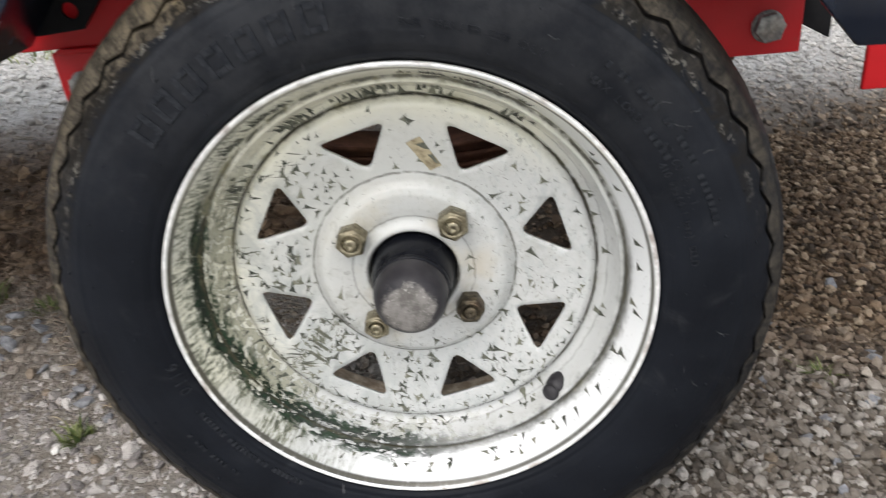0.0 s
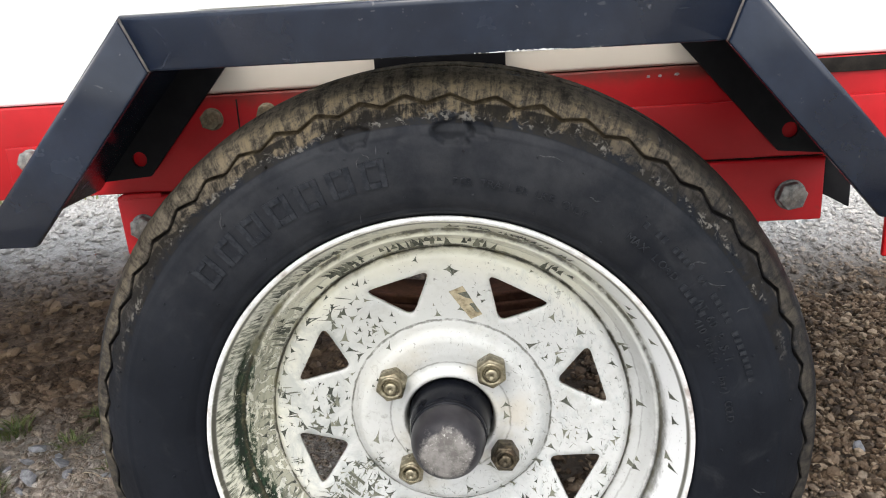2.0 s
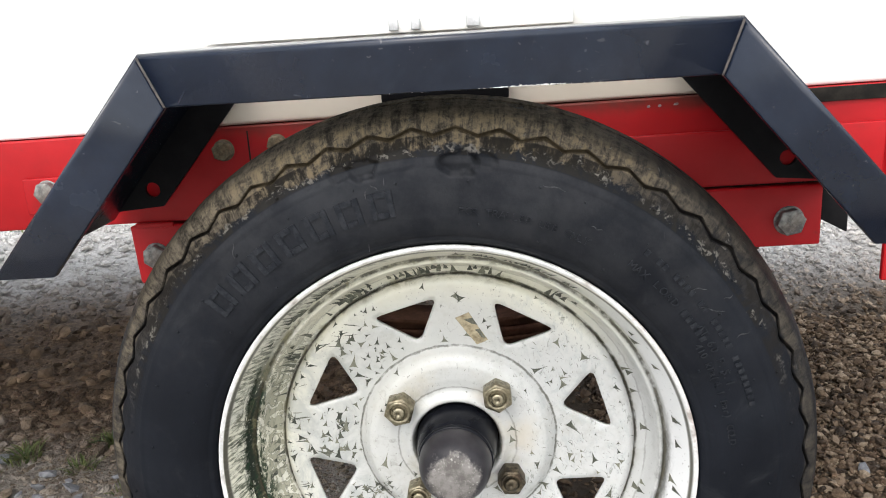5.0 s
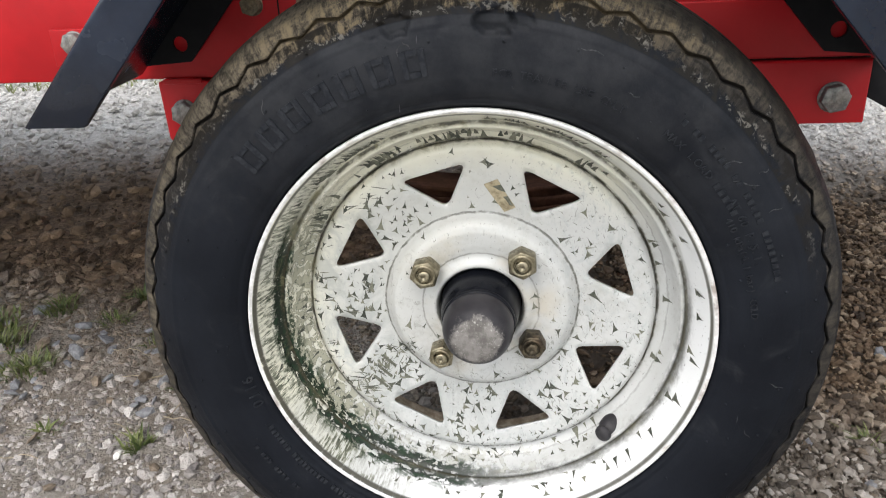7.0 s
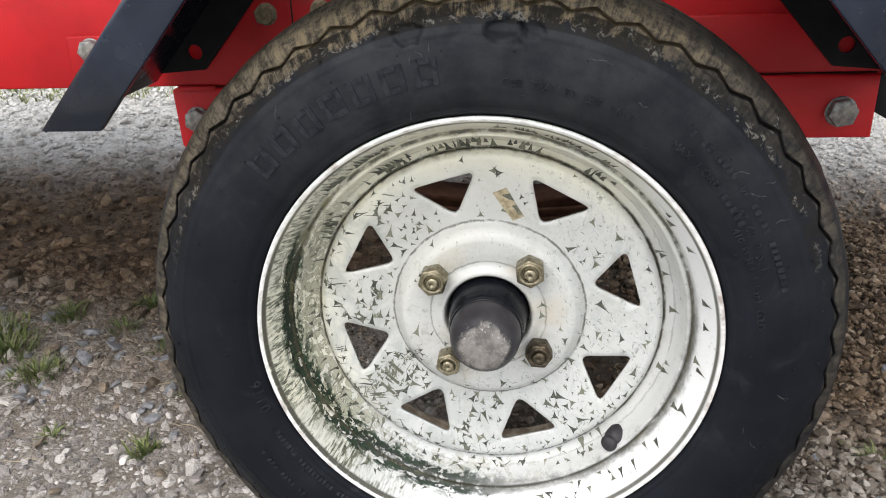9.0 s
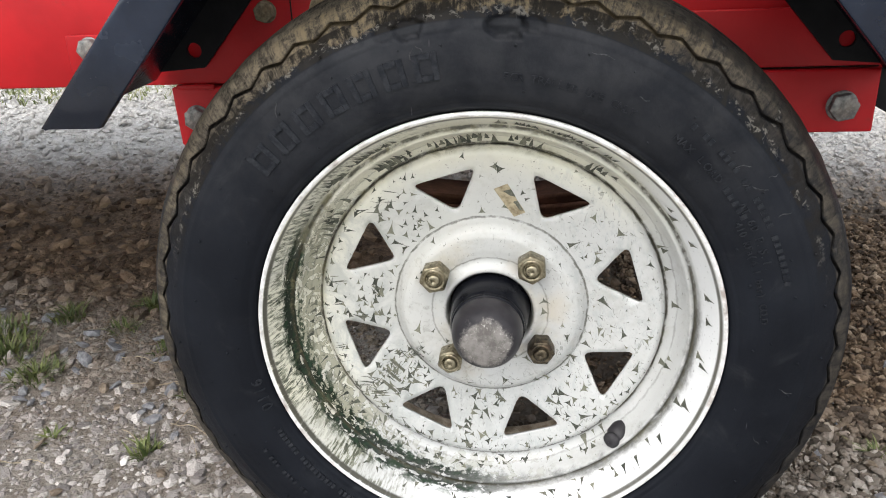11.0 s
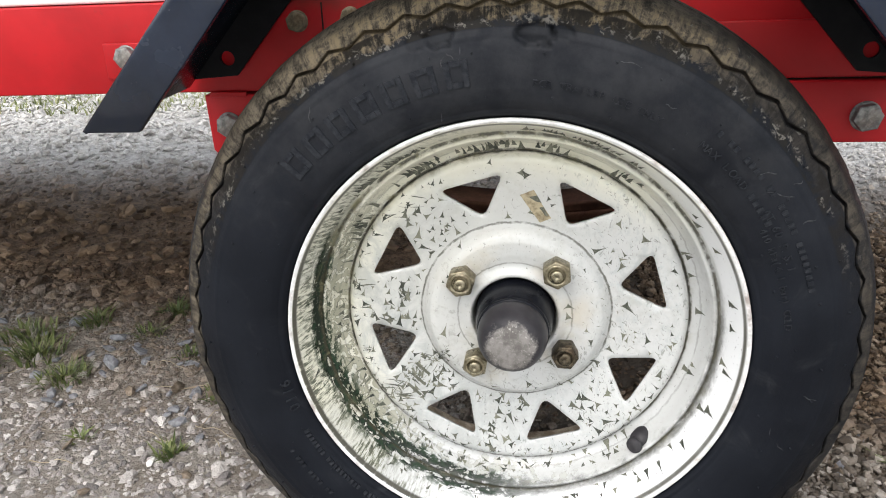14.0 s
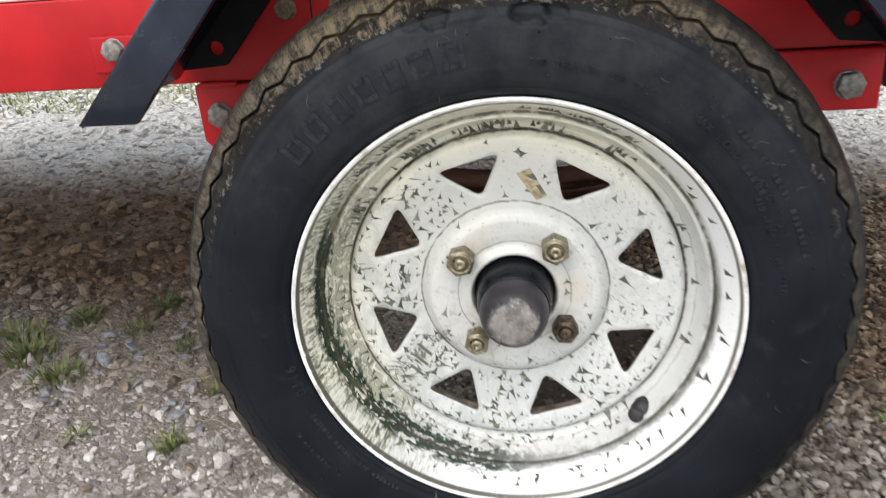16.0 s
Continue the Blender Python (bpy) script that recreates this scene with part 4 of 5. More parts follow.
def steel_rim():
    back = [(0.1302, -0.0020), (0.1335, 0.008), (0.1362, 0.018), (0.1372, 0.034), (0.1366, 0.0365), (0.1372, 0.039), (0.146, 0.045), (0.156, 0.051), (0.164, 0.055), (0.1655, 0.053)]
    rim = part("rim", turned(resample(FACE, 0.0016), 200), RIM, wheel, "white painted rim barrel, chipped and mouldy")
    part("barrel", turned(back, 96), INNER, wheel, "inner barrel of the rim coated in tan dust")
    part("lip", turned([FACE[0], (0.1618, -0.0552), (0.1628, -0.0557), (0.1636, -0.0557), (0.1642, -0.0551), (0.1645, -0.0538), (0.1643, -0.0520), (0.1620, -0.0500)], 200), LIP, wheel, "bright bare rim lip")
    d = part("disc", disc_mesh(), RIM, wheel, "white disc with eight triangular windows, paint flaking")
    mod = d.modifiers.new("thickness", "SOLIDIFY")
    mod.thickness, mod.offset = 0.0030, -1
    return rim


steel_rim()


def in_window(x, z):
    for k in range(8):
        a = radians(HOLE_TURN + 112.5 - 45 * k)
        u, w = x * math.cos(a) + z * math.sin(a), -x * math.sin(a) + z * math.cos(a)
        if 0.078 < u < 0.1155 and abs(w) < (u - 0.078) * 0.74 + 0.0015:
            return True
    return False


SURF = sorted(set(FACE[2:] + DISC))


def chip_outline(rnd, kind):
    """One flake's outline about its middle: a hollow-sided triangle with a drawn-out tip, or a hair crack."""
    if kind == "hair":
        bend = rnd.uniform(-0.3, 0.3)
        return [Vector(p) for p in ((-1.9, 0.0), (-0.6, bend + 0.08), (0.7, bend + 0.10), (2.1, 0.05), (0.6, bend - 0.08), (-0.7, bend - 0.07))]
    a0 = rnd.uniform(-0.5, 0.5)
    tips = [(a0 + 1.57, rnd.uniform(1.2, 3.0)), (a0 + 3.67 + rnd.uniform(-0.3, 0.3), rnd.uniform(0.7, 1.25)), (a0 + 5.76 + rnd.uniform(-0.3, 0.3), rnd.uniform(0.7, 1.25))]
    P = [Vector((d * math.cos(a), d * math.sin(a))) for a, d in tips]
    out = []
    for p, q in zip(P, P[1:] + P[:1]):
        mid = (p + q) * rnd.uniform(0.02, 0.22)
        out += [p * (1 - u) ** 2 + mid * 2 * u * (1 - u) + q * u * u for u in (0.0, 0.2, 0.4, 0.6, 0.8)]
    return out


def disc_chips():
    """Flaked paint on the disc: small spiky marks lying on its surface."""
    rnd = random.Random(11)
    verts, faces = [], []

    def lay(x, z, size, turn, outline):
        c, s = math.cos(turn), math.sin(turn)
        ring = []
        for p in outline + [Vector((0, 0))]:
            qx, qz = x + (p.x * c - p.y * s) * size, z + (p.x * s + p.y * c) * size
            rr = math.hypot(qx, qz)
            if rr > 0.1296 or rr < 0.036 or in_window(qx, qz):
                return False
            ring.append((qx, lookup(SURF, rr) - 0.00025, qz))
        base, n = len(verts), len(ring) - 1
        verts.extend(ring)
        faces.extend((base + i, base + (i + 1) % n, base + n) for i in range(n))
        return True
    made = 0
    while made < 400:
        r, th = math.sqrt(rnd.uniform(0.040 ** 2, 0.1295 ** 2)), rnd.uniform(0, 2 * math.pi)
        left = 0.5 - 0.5 * math.cos(th - math.pi * 0.12)
        weight = 0.16 + 0.84 * left ** 1.3
        if r < 0.075:
            weight *= 0.10
        if math.sin(th) < -0.3:
            weight = max(weight, 0.75 if r > 0.075 else 0.1)
        if math.sin(th) > 0.8:
            weight *= 0.4
        if rnd.random() > weight:
            continue
        turn = rnd.choice((0.0, 0.0, 0.3, -0.4, -1.57, 3.14, -2.2)) + rnd.gauss(0, 0.3)
        made += lay(r * math.cos(th), r * math.sin(th), rnd.choice((0.0013, 0.0018, 0.0024, 0.0031, 0.0040)), turn, chip_outline(rnd, "tooth"))
    made = 0
    while made < 210:                           # small dashes, mostly on the scuffed side
        r, th = math.sqrt(rnd.uniform(0.055 ** 2, 0.128 ** 2)), rnd.uniform(-1.9, 1.0)
        made += lay(r * math.cos(th), r * math.sin(th), rnd.uniform(0.0005, 0.0013), -0.9 + rnd.gauss(0, 0.5), chip_outline(rnd, "hair"))
    for _ in range(60):                         # level cracks running in from the disc's edge
        r, th = rnd.uniform(0.112, 0.127), rnd.uniform(2.2, 4.1)
        lay(r * math.cos(th), r * math.sin(th), rnd.uniform(0.0018, 0.0045), rnd.gauss(0, 0.15), chip_outline(rnd, "hair"))
    for _ in range(95):                         # a dark scrape of crossing strokes
        u, off = rnd.random(), rnd.gauss(0, 0.0042)
        lay(-0.096 + 0.046 * u + off * 0.6, -0.073 + 0.040 * u - off * 0.7, rnd.uniform(0.0010, 0.0024), rnd.choice((0.75, 0.6, -0.9, 2.5)) + rnd.gauss(0, 0.2), chip_outline(rnd, "hair" if rnd.random() < 0.75 else "tooth"))
    ob = part("flaked_paint", mesh_of("flaked_paint", verts, faces), CHIP, wheel, "spiky grey chips where paint has flaked", flat=True)
    tagged(ob, kind="stuff")


disc_chips()


def barrel_chips():
    """Flaked paint on the two steps of the barrel: teeth that stand on the seams and point to the lip."""
    rnd = random.Random(19)
    line = resample(FACE, 0.0008)
    run = [0.0]
    for (r0, y0), (r1, y1) in zip(line, line[1:]):
        run.append(run[-1] + math.hypot(r1 - r0, y1 - y0))

    def at_radius(r):
        return min(zip(line, run), key=lambda p: abs(p[0][0] - r))[1]

    def point(s, a, off=0.0004):
        k = max(0, min(len(line) - 2, next((i for i, v in enumerate(run) if v > s), len(run) - 1) - 1))
        (r0, y0), (r1, y1) = line[k], line[k + 1]
        d = max(1e-9, run[k + 1] - run[k])
        u, nr, ny = (s - run[k]) / d, (y1 - y0) / d, -(r1 - r0) / d
        if ny > 0:
            nr, ny = -nr, -ny
        r, y = r0 + (r1 - r0) * u + nr * off, y0 + (y1 - y0) * u + ny * off
        return (r * math.cos(a), y, r * math.sin(a))
    steps = {"outer": (at_radius(0.1500), at_radius(0.1598)), "inner": (at_radius(0.1312), at_radius(0.1440))}
    verts, faces = [], []

    def tooth(step, deg, width, start, height, skew):
        lo, hi = steps[step]
        a0, n = radians(deg), 6
        base = len(verts)
        for k in range(n + 1):
            f = k / n
            s = lo + (hi - lo) * min(0.98, start + height * f)
            w = width * ((1 - f) ** 1.7 * (1 + 0.25 * rnd.uniform(-1, 1)) + 0.05)
            c = a0 + (skew * f + 0.05 * width * rnd.uniform(-1, 1)) / 0.145
            verts.extend((point(s, c - w / 0.145), point(s, c + w / 0.145)))
        faces.extend((base + 2 * k, base + 2 * k + 1, base + 2 * k + 3, base + 2 * k + 2) for k in range(n))
    for step in ("outer", "inner"):
        for _ in range(15):                     # clusters along the top
            deg = rnd.uniform(58, 155)
            for _ in range(rnd.randint(1, 5)):
                deg -= rnd.uniform(0.9, 2.4)
                tooth(step, deg, rnd.uniform(0.0009, 0.0030), rnd.uniform(0, 0.25), rnd.uniform(0.35, 0.75), rnd.gauss(0, 0.001))
        for _ in range(13):                     # sparse wedges
            tooth(step, rnd.uniform(-58, 55), rnd.uniform(0.0012, 0.0032), rnd.choice((0.05, 0.15, 0.35)), rnd.uniform(0.25, 0.5), rnd.gauss(0, 0.0007))
        for _ in range(48 if step == "inner" else 30):
            h = rnd.uniform(0.10, 0.26)
            up = rnd.random() < 0.6
            tooth(step, rnd.uniform(-132, -50), rnd.uniform(0.0008, 0.0028), rnd.uniform(0.05, 0.5) + (0 if up else h), h if up else -h, rnd.gauss(0, 0.0025))
        for _ in range(34 if step == "inner" else 14):
            tooth(step, rnd.uniform(140, 232), rnd.uniform(0.0008, 0.0024), rnd.uniform(0.0, 0.55), rnd.uniform(0.2, 0.45), rnd.gauss(0, 0.003))
    ob = part("flaked_paint", mesh_of("flaked_paint", verts, faces), CHIP, wheel, "grey teeth of flaked paint on the rim barrel", flat=True)
    tagged(ob, kind="stuff")


barrel_chips()


def on_disc(points, material, name, label, off=0.0004):
    """A thin patch laid on the disc, from an outline in x and z about the axle."""
    verts = [(x, lookup(DISC, math.hypot(x, z)) - off, z) for x, z in points]
    back = [(x, y + off * 0.8, z) for x, y, z in verts]
    n = len(points)
    faces = [tuple(range(n)), tuple(range(2 * n - 1, n - 1, -1))] + [(i, (i + 1) % n, n + (i + 1) % n, n + i) for i in range(n)]
    return part(name, mesh_of(name, verts + back, faces), material, wheel, label, flat=True)


on_disc([(0.0035, 0.0965), (0.0135, 0.1010), (0.0195, 0.0890), (0.0262, 0.0775), (0.0180, 0.0735), (0.0105, 0.0850)], TAPE, "sticker", "torn yellowed sticker remnant")

on_disc([(0.0100, 0.0950), (0.0158, 0.0965), (0.0190, 0.0905), (0.0150, 0.0915)], CHIP, "sticker", "dark torn scrap of the sticker", 0.0007)
on_disc([(0.0172, 0.0862), (0.0205, 0.0872), (0.0245, 0.0790), (0.0215, 0.0800), (0.0190, 0.0842)], CHIP, "sticker", "dark torn scrap of the sticker", 0.0007)

for k in range(3):
    ax, az = -0.0800 - 0.0035 * k, -0.0480 - 0.0085 * k
    on_disc([(ax, az), (ax + 0.0105, az - 0.0105), (ax + 0.0120, az - 0.0090), (ax + 0.0015, az + 0.0015)], CHIP, "stamped_line", "faint stamped line of marks", 0.0003)


def lug_nuts():
    for k, (turn, m, size, dx, dz) in enumerate(((135, BRASS, 0.0114, 0, 0), (45, BRASS, 0.0114, 0, 0), (-45, RUSTED, 0.0106, -0.0012, 0.0032), (-135, BRASS, 0.0102, 0.0012, 0.0018))):
        a = radians(LUG_TURN + turn)
        x, z = 0.0508 * math.cos(a) + dx, 0.0508 * math.sin(a) + dz
        label = "yellow zinc lug nut" if m is BRASS else "dark rusty lug nut"
        nut = part("lug_nut", hexagon(size, -0.0140, 0.0, 12 + 23 * k, 0.0014), m, wheel, label)
        placed(nut, x, -0.0070, z)
        q = size / 0.0114
        bm = turned([(0.0090 * q, -0.0132), (0.0088 * q, -0.0147), (0.0080 * q, -0.0153), (0.0066 * q, -0.0151), (0.0056 * q, -0.0140), (0.0052 * q, -0.0125)], 32)
        placed(part("chamfer_ring", bm, m, wheel), x, -0.0070, z)
        thread = [(0.0050 - (0.0004 if i % 2 else 0.0), -0.0120 - 0.0006 * i) for i in range(7)]
        bm = turned(thread + [(0.0043, -0.0166), (0.0034, -0.0170), (0.0012, -0.0170), (0.0010, -0.0163), (0.0002, -0.0163)], 24)
        placed(part("stud", bm, m, wheel, "threaded stud end"), x, -0.0070, z)


lug_nuts()

# dust cap: black rubber boot with a rolled bead and a worn end
part("dust_cap", turned([(0.0290, 0.006), (0.0302, 0.0), (0.0304, -0.004), (0.0301, -0.0085), (0.0295, -0.014), (0.0286, -0.022), (0.0277, -0.0280), (0.0270, -0.0300), (0.0265, -0.0308)], 72), BOOT, wheel, "black rubber boot over the hub")
part("bead", turned([(0.0262, -0.0300), (0.0266, -0.0312), (0.0269, -0.0322), (0.0269, -0.0333), (0.0266, -0.0343), (0.0260, -0.0349), (0.0254, -0.0351)], 72), BOOT, wheel, "rolled rubber bead")
part("cap_end", turned([(0.0250, -0.0340), (0.0258, -0.0360), (0.0259, -0.0395), (0.0255, -0.0435), (0.0247, -0.0475), (0.0232, -0.0518), (0.0208, -0.0556), (0.0178, -0.0582), (0.0160, -0.0590), (0.0090, -0.0600), (0.0002, -0.0603)], 64), CAP_END, wheel, "dark dome of the hub cap, scuffed bare at its end")

# valve: a fat rubber foot and a rounded cap
stem = part("valve_stem", turned([(0.0090, 0.004), (0.0089, -0.0005), (0.0085, -0.0040), (0.0080, -0.0068), (0.0066, -0.0084), (0.0056, -0.0092), (0.0054, -0.0104)], 32), STEM, wheel, "stubby black rubber valve stem with cap")
stem.matrix_basis = pose(0.1020, -0.0125, -0.1010, 4, 0, -38)
part("valve_cap", turned([(0.0050, -0.0098), (0.0060, -0.0106), (0.0065, -0.0116), (0.0065, -0.0130), (0.0060, -0.0147), (0.0047, -0.0159), (0.0024, -0.0166), (0.0002, -0.0167)], 32), STEM, wheel, "rounded black valve cap").matrix_basis = stem.matrix_basis.copy()

# ---- tyre ----
SIDE = [(0.1600, -0.0470), (0.1640, -0.0495), (0.1655, -0.0530), (0.1668, -0.0552), (0.1690, -0.0572), (0.1705, -0.0567), (0.1715, -0.0578), (0.1760, -0.0600), (0.1840, -0.0618), (0.1940, -0.0625),
        (0.2040, -0.0622), (0.2110, -0.0612), (0.2155, -0.0602), (0.2168, -0.0604), (0.2182, -0.0596), (0.2240, -0.0568), (0.2295, -0.0532), (0.2322, -0.0512)]
SHOULDER = [(0.2334, -0.0504), (0.2343, -0.0498), (0.2344, -0.0497), (0.2364, -0.0486), (0.2365, -0.0485), (0.2376, -0.0480), (0.2400, -0.0468), (0.2425, -0.0452), (0.2446, -0.0430), (0.2463, -0.0400), (0.2481, -0.0360), (0.2492, -0.0320)]
GROOVES = (-0.0165, 0.0, 0.0165)
WAVES = 54


def crown(y):
    return 0.2528 - 0.0031 * (abs(y) / 0.029) ** 2


def zigzag(a, phase=0.0):
    u = (a * WAVES / (2 * math.pi) + phase) % 1.0
    return 4 * abs(u - 0.5) - 1


def tyre():
    prof = list(resample(SIDE, 0.0014))
    wave = [(0.0, 0.0, 0.0)] * len(prof)            # zigzag along r and y, and depth
    for k, p in enumerate(SHOULDER):
        prof.append(p)
        g = 1.0 if 1 <= k <= 4 else 0.45 if k in (0, 5) else 0.0
        d = 0.0042 if k in (2, 3) else 0.0
        wave.append((0.87 * g, 0.50 * g, d))
    y = -0.029
    for g in GROOVES:
        for q in np.linspace(y, g - 0.0045, 3)[:-1]:
            prof.append((crown(q), q))
            wave.append((0, 0.2, 0))
        for q, depth in ((g - 0.0045, 0), (g - 0.0014, 0.0), (g - 0.0011, 0.0045), (g + 0.0011, 0.0045), (g + 0.0014, 0.0), (g + 0.0045, 0)):
            prof.append((crown(q) - depth, q))
            wave.append((0, 1.0 if abs(q - g) < 0.002 else 0.5, 0))
        y = g + 0.008
    n_front = len(prof)
    back = [(crown(0.027), 0.027)] + [(r, -q) for r, q in reversed(SHOULDER)] + [(r, -q) for r, q in reversed(resample(SIDE, 0.005))]
    prof += back
    wave += [(0.0, 0.0, 0.0)] * len(back)
    dents = ((86.0, 0.2170, 3.4, 0.0075, 0.0070), (81.8, 0.2195, 2.0, 0.0055, 0.0045), (101.8, 0.2205, 2.3, 0.0065, 0.0062), (105.5, 0.2215, 1.8, 0.005, 0.0035), (93.0, 0.2190, 1.8, 0.005, 0.0014),
             (110.5, 0.2230, 1.6, 0.004, 0.0018), (118, 0.2240, 1.4, 0.004, 0.0016))

    def shift(i, a):
        r, q = prof[i]
        dr = dy = 0.0
        if i < n_front:
            wr, wy, d = wave[i]
            zz = zigzag(a)
            dr += 0.0027 * zz * wr - 0.1 * d
            dy += 0.0027 * zz * wy + d
            if q < -0.02 and r > 0.219 and not d:
                p = Vector((40 * math.cos(a) * r, 40 * math.sin(a) * r, q * 40))
                k = min(1.0, (r - 0.219) / 0.012)
                up = 0.35 + 0.65 * max(0.0, math.sin(a))
                lump = noise.noise(p) * 0.0007 + noise.noise(p * 3.1) * 0.0006 + noise.noise(p * 8.0) * 0.0003
                dr += lump * k * up * 0.8
                dy -= lump * k * up
            if r > 0.205 and q < -0.04:
                for deg, r0, w, h, depth in dents:
                    u, v = (math.degrees(a) - deg) / w, (r - r0) / h
                    m = u * u + v * v + 0.7 * noise.noise((deg + u * 1.6, v * 1.6, 1)) + 0.3 * noise.noise((deg + u * 5, v * 5, 2))
                    if abs(u) < 1.6 and m < 1:
                        dy += depth * min(1.0, (1 - m) * 6.0) * (0.75 - 0.35 * v)
        # flat where it stands on the ground
        low = -math.sin(a) * (r + dr)
        if low > RIM_Z - 0.001:
            dr -= low - (RIM_Z - 0.001)
        return dr, dy
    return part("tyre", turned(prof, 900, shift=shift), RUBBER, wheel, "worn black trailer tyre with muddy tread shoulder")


tyre()


def side_y(r):
    return lookup(SIDE, r)


def nubs():
    """Moulding hairs on the sidewall."""
    verts, faces = [], []
    rnd = random.Random(5)
    for r0, count in ((0.1785, 26), (0.2080, 34), (0.2245, 40), (0.1900, 14)):
        for k in range(count):
            a = 2 * math.pi * (k + rnd.uniform(-0.2, 0.2)) / count
            r = r0 + rnd.uniform(-0.002, 0.002)
            base = len(verts)
            s = rnd.uniform(0.0008, 0.0013)
            for j in range(6):
                b = j * math.pi / 3
                rr, aa = r + s * math.cos(b), a + s * math.sin(b) / r
                verts.append((rr * math.cos(aa), side_y(rr) + 0.0002, rr * math.sin(aa)))
            verts.append((r * math.cos(a), side_y(r) - s * 2.3, r * math.sin(a)))
            faces += [(base + j, base + (j + 1) % 6, base + 6) for j in range(6)]
    tagged(part("moulding_nubs", mesh_of("moulding_nubs", verts, faces), RUBBER, wheel), kind="stuff")


nubs()


# ---- raised writing on the tyre ----
def letter_mesh(ch, size):
    cu = bpy.data.curves.new("letter", "FONT")
    cu.body, cu.size, cu.resolution_u = ch, size, 3
    ob = bpy.data.objects.new("letter", cu)
    scene.collection.objects.link(ob)
    dg = bpy.context.evaluated_depsgraph_get()
    me = ob.evaluated_get(dg).to_mesh()
    v = [tuple(p.co) for p in me.vertices]
    f = [tuple(p.vertices) for p in me.polygons]
    ob.evaluated_get(dg).to_mesh_clear()
    bpy.data.objects.remove(ob)
    bpy.data.curves.remove(cu)
    return v, f


def wrap(shapes, r0, name, label, depth=0.0010, material=None):
    """Lays flat outlines (verts, faces, angle in degrees) round the sidewall as raised shapes."""
    verts, faces = [], []
    for vs, fs, deg in shapes:
        top, low = len(verts), len(verts) + len(vs)
        for lift in (depth, -0.0004):
            for u, w, *_ in vs:
                r = r0 + w
                a = radians(deg) - u / r0
                verts.append((r * math.cos(a), side_y(r) - lift, r * math.sin(a)))
        count = {}
        for f in fs:
            faces.append(tuple(top + i for i in f))
            for i, j in zip(f, f[1:] + f[:1]):
                count[(i, j)] = count.get((i, j), 0) + 1
        for i, j in count:
            if (j, i) not in count:
                faces.append((top + i, top + j, low + j, low + i))
    part(name, mesh_of(name, verts, faces), material or RAISED, wheel, label, flat=True)


def writing(text, r0, start, size, step):
    out = []
    for k, ch in enumerate(text):
        if ch == "_":
            out.append(([(0, 0), (size * 0.42, 0), (size * 0.42, size * 0.62), (0, size * 0.62)], [(0, 1, 2, 3)], start - k * step))
        elif ch != " ":
            v, f = letter_mesh(ch, size)
            out.append((v, f, start - k * step))
    return out


wrap(writing("FOR TRAILER USE ONLY", 0.186, 86.0, 0.0068, 1.28), 0.186, "lettering", "small raised moulded words")
wrap(writing("MAX LOAD _____", 0.1880, 52.2, 0.0070, 1.58), 0.1880, "lettering", "small raised moulded words")
wrap(writing("AT 60 P.S.I.", 0.1905, 34.0, 0.0072, 1.32), 0.1905, "lettering", "small raised moulded words")
wrap(writing("410 kPa(4.1 bar) COLD", 0.1832, 30.6, 0.0064, 1.10), 0.1832, "lettering", "small raised moulded words")
wrap(writing("_ __ ____ __ _____ ________", 0.2000, 51.0, 0.0062, 1.36), 0.2000, "lettering", "small raised moulded marks")
wrap(writing("0116", 0.1705, -159.8, 0.0105, 2.3), 0.1705, "lettering", "small raised moulded digits", 0.0014)
wrap(writing("_______ __________ _______", 0.176, -123.0, 0.0055, 1.2), 0.1735, "lettering", "small raised moulded marks", 0.0014)
wrap(writing("__ ____ ___ _", 0.1920, -136.5, 0.0055, 1.15), 0.1920, "lettering", "small raised moulded marks", 0.0014)


def scuffs():
    """Pale scrapes across the sidewall."""
    for deg, r, length, lean, w in ((39.5, 0.2065, 0.010, 0.9, 0.0006), (35.0, 0.2050, 0.017, 0.75, 0.0006), (34.9, 0.2175, 0.006, 1.2, 0.0005), (60.6, 0.1985, 0.007, 0.1, 0.0006), (70.0, 0.2120, 0.014, 0.05, 0.0005),
                                     (102.0, 0.2060, 0.008, 1.1, 0.0007), (100.5, 0.2085, 0.007, -0.9, 0.0006), (28.0, 0.2130, 0.009, 1.4, 0.0005), (128.0, 0.2130, 0.010, 0.9, 0.0005), (-8.0, 0.2060, 0.010, 1.3, 0.0005), (-20.0, 0.2010, 0.008, 1.0, 0.0004)):
        pts = []
        for k in range(7):
            u = k / 6 - 0.5
            pts.append((u * length, 0.0006 * math.sin(7 * u + deg), 0.55 * w * (1 - (2 * u) ** 2) + 0.00005))
        c, q = math.cos(lean), math.sin(lean)
        flat = [(a * c - (b + d) * q, a * q + (b + d) * c) for a, b, d in pts] + [(a * c - (b - d) * q, a * q + (b - d) * c) for a, b, d in pts[::-1]]
        faces = [(k, k + 1, 12 - k, 13 - k) for k in range(6)]
        wrap([(flat, faces, deg)], r, "scuff", "pale scrape on the rubber", 0.0003, SCUFF)


scuffs()


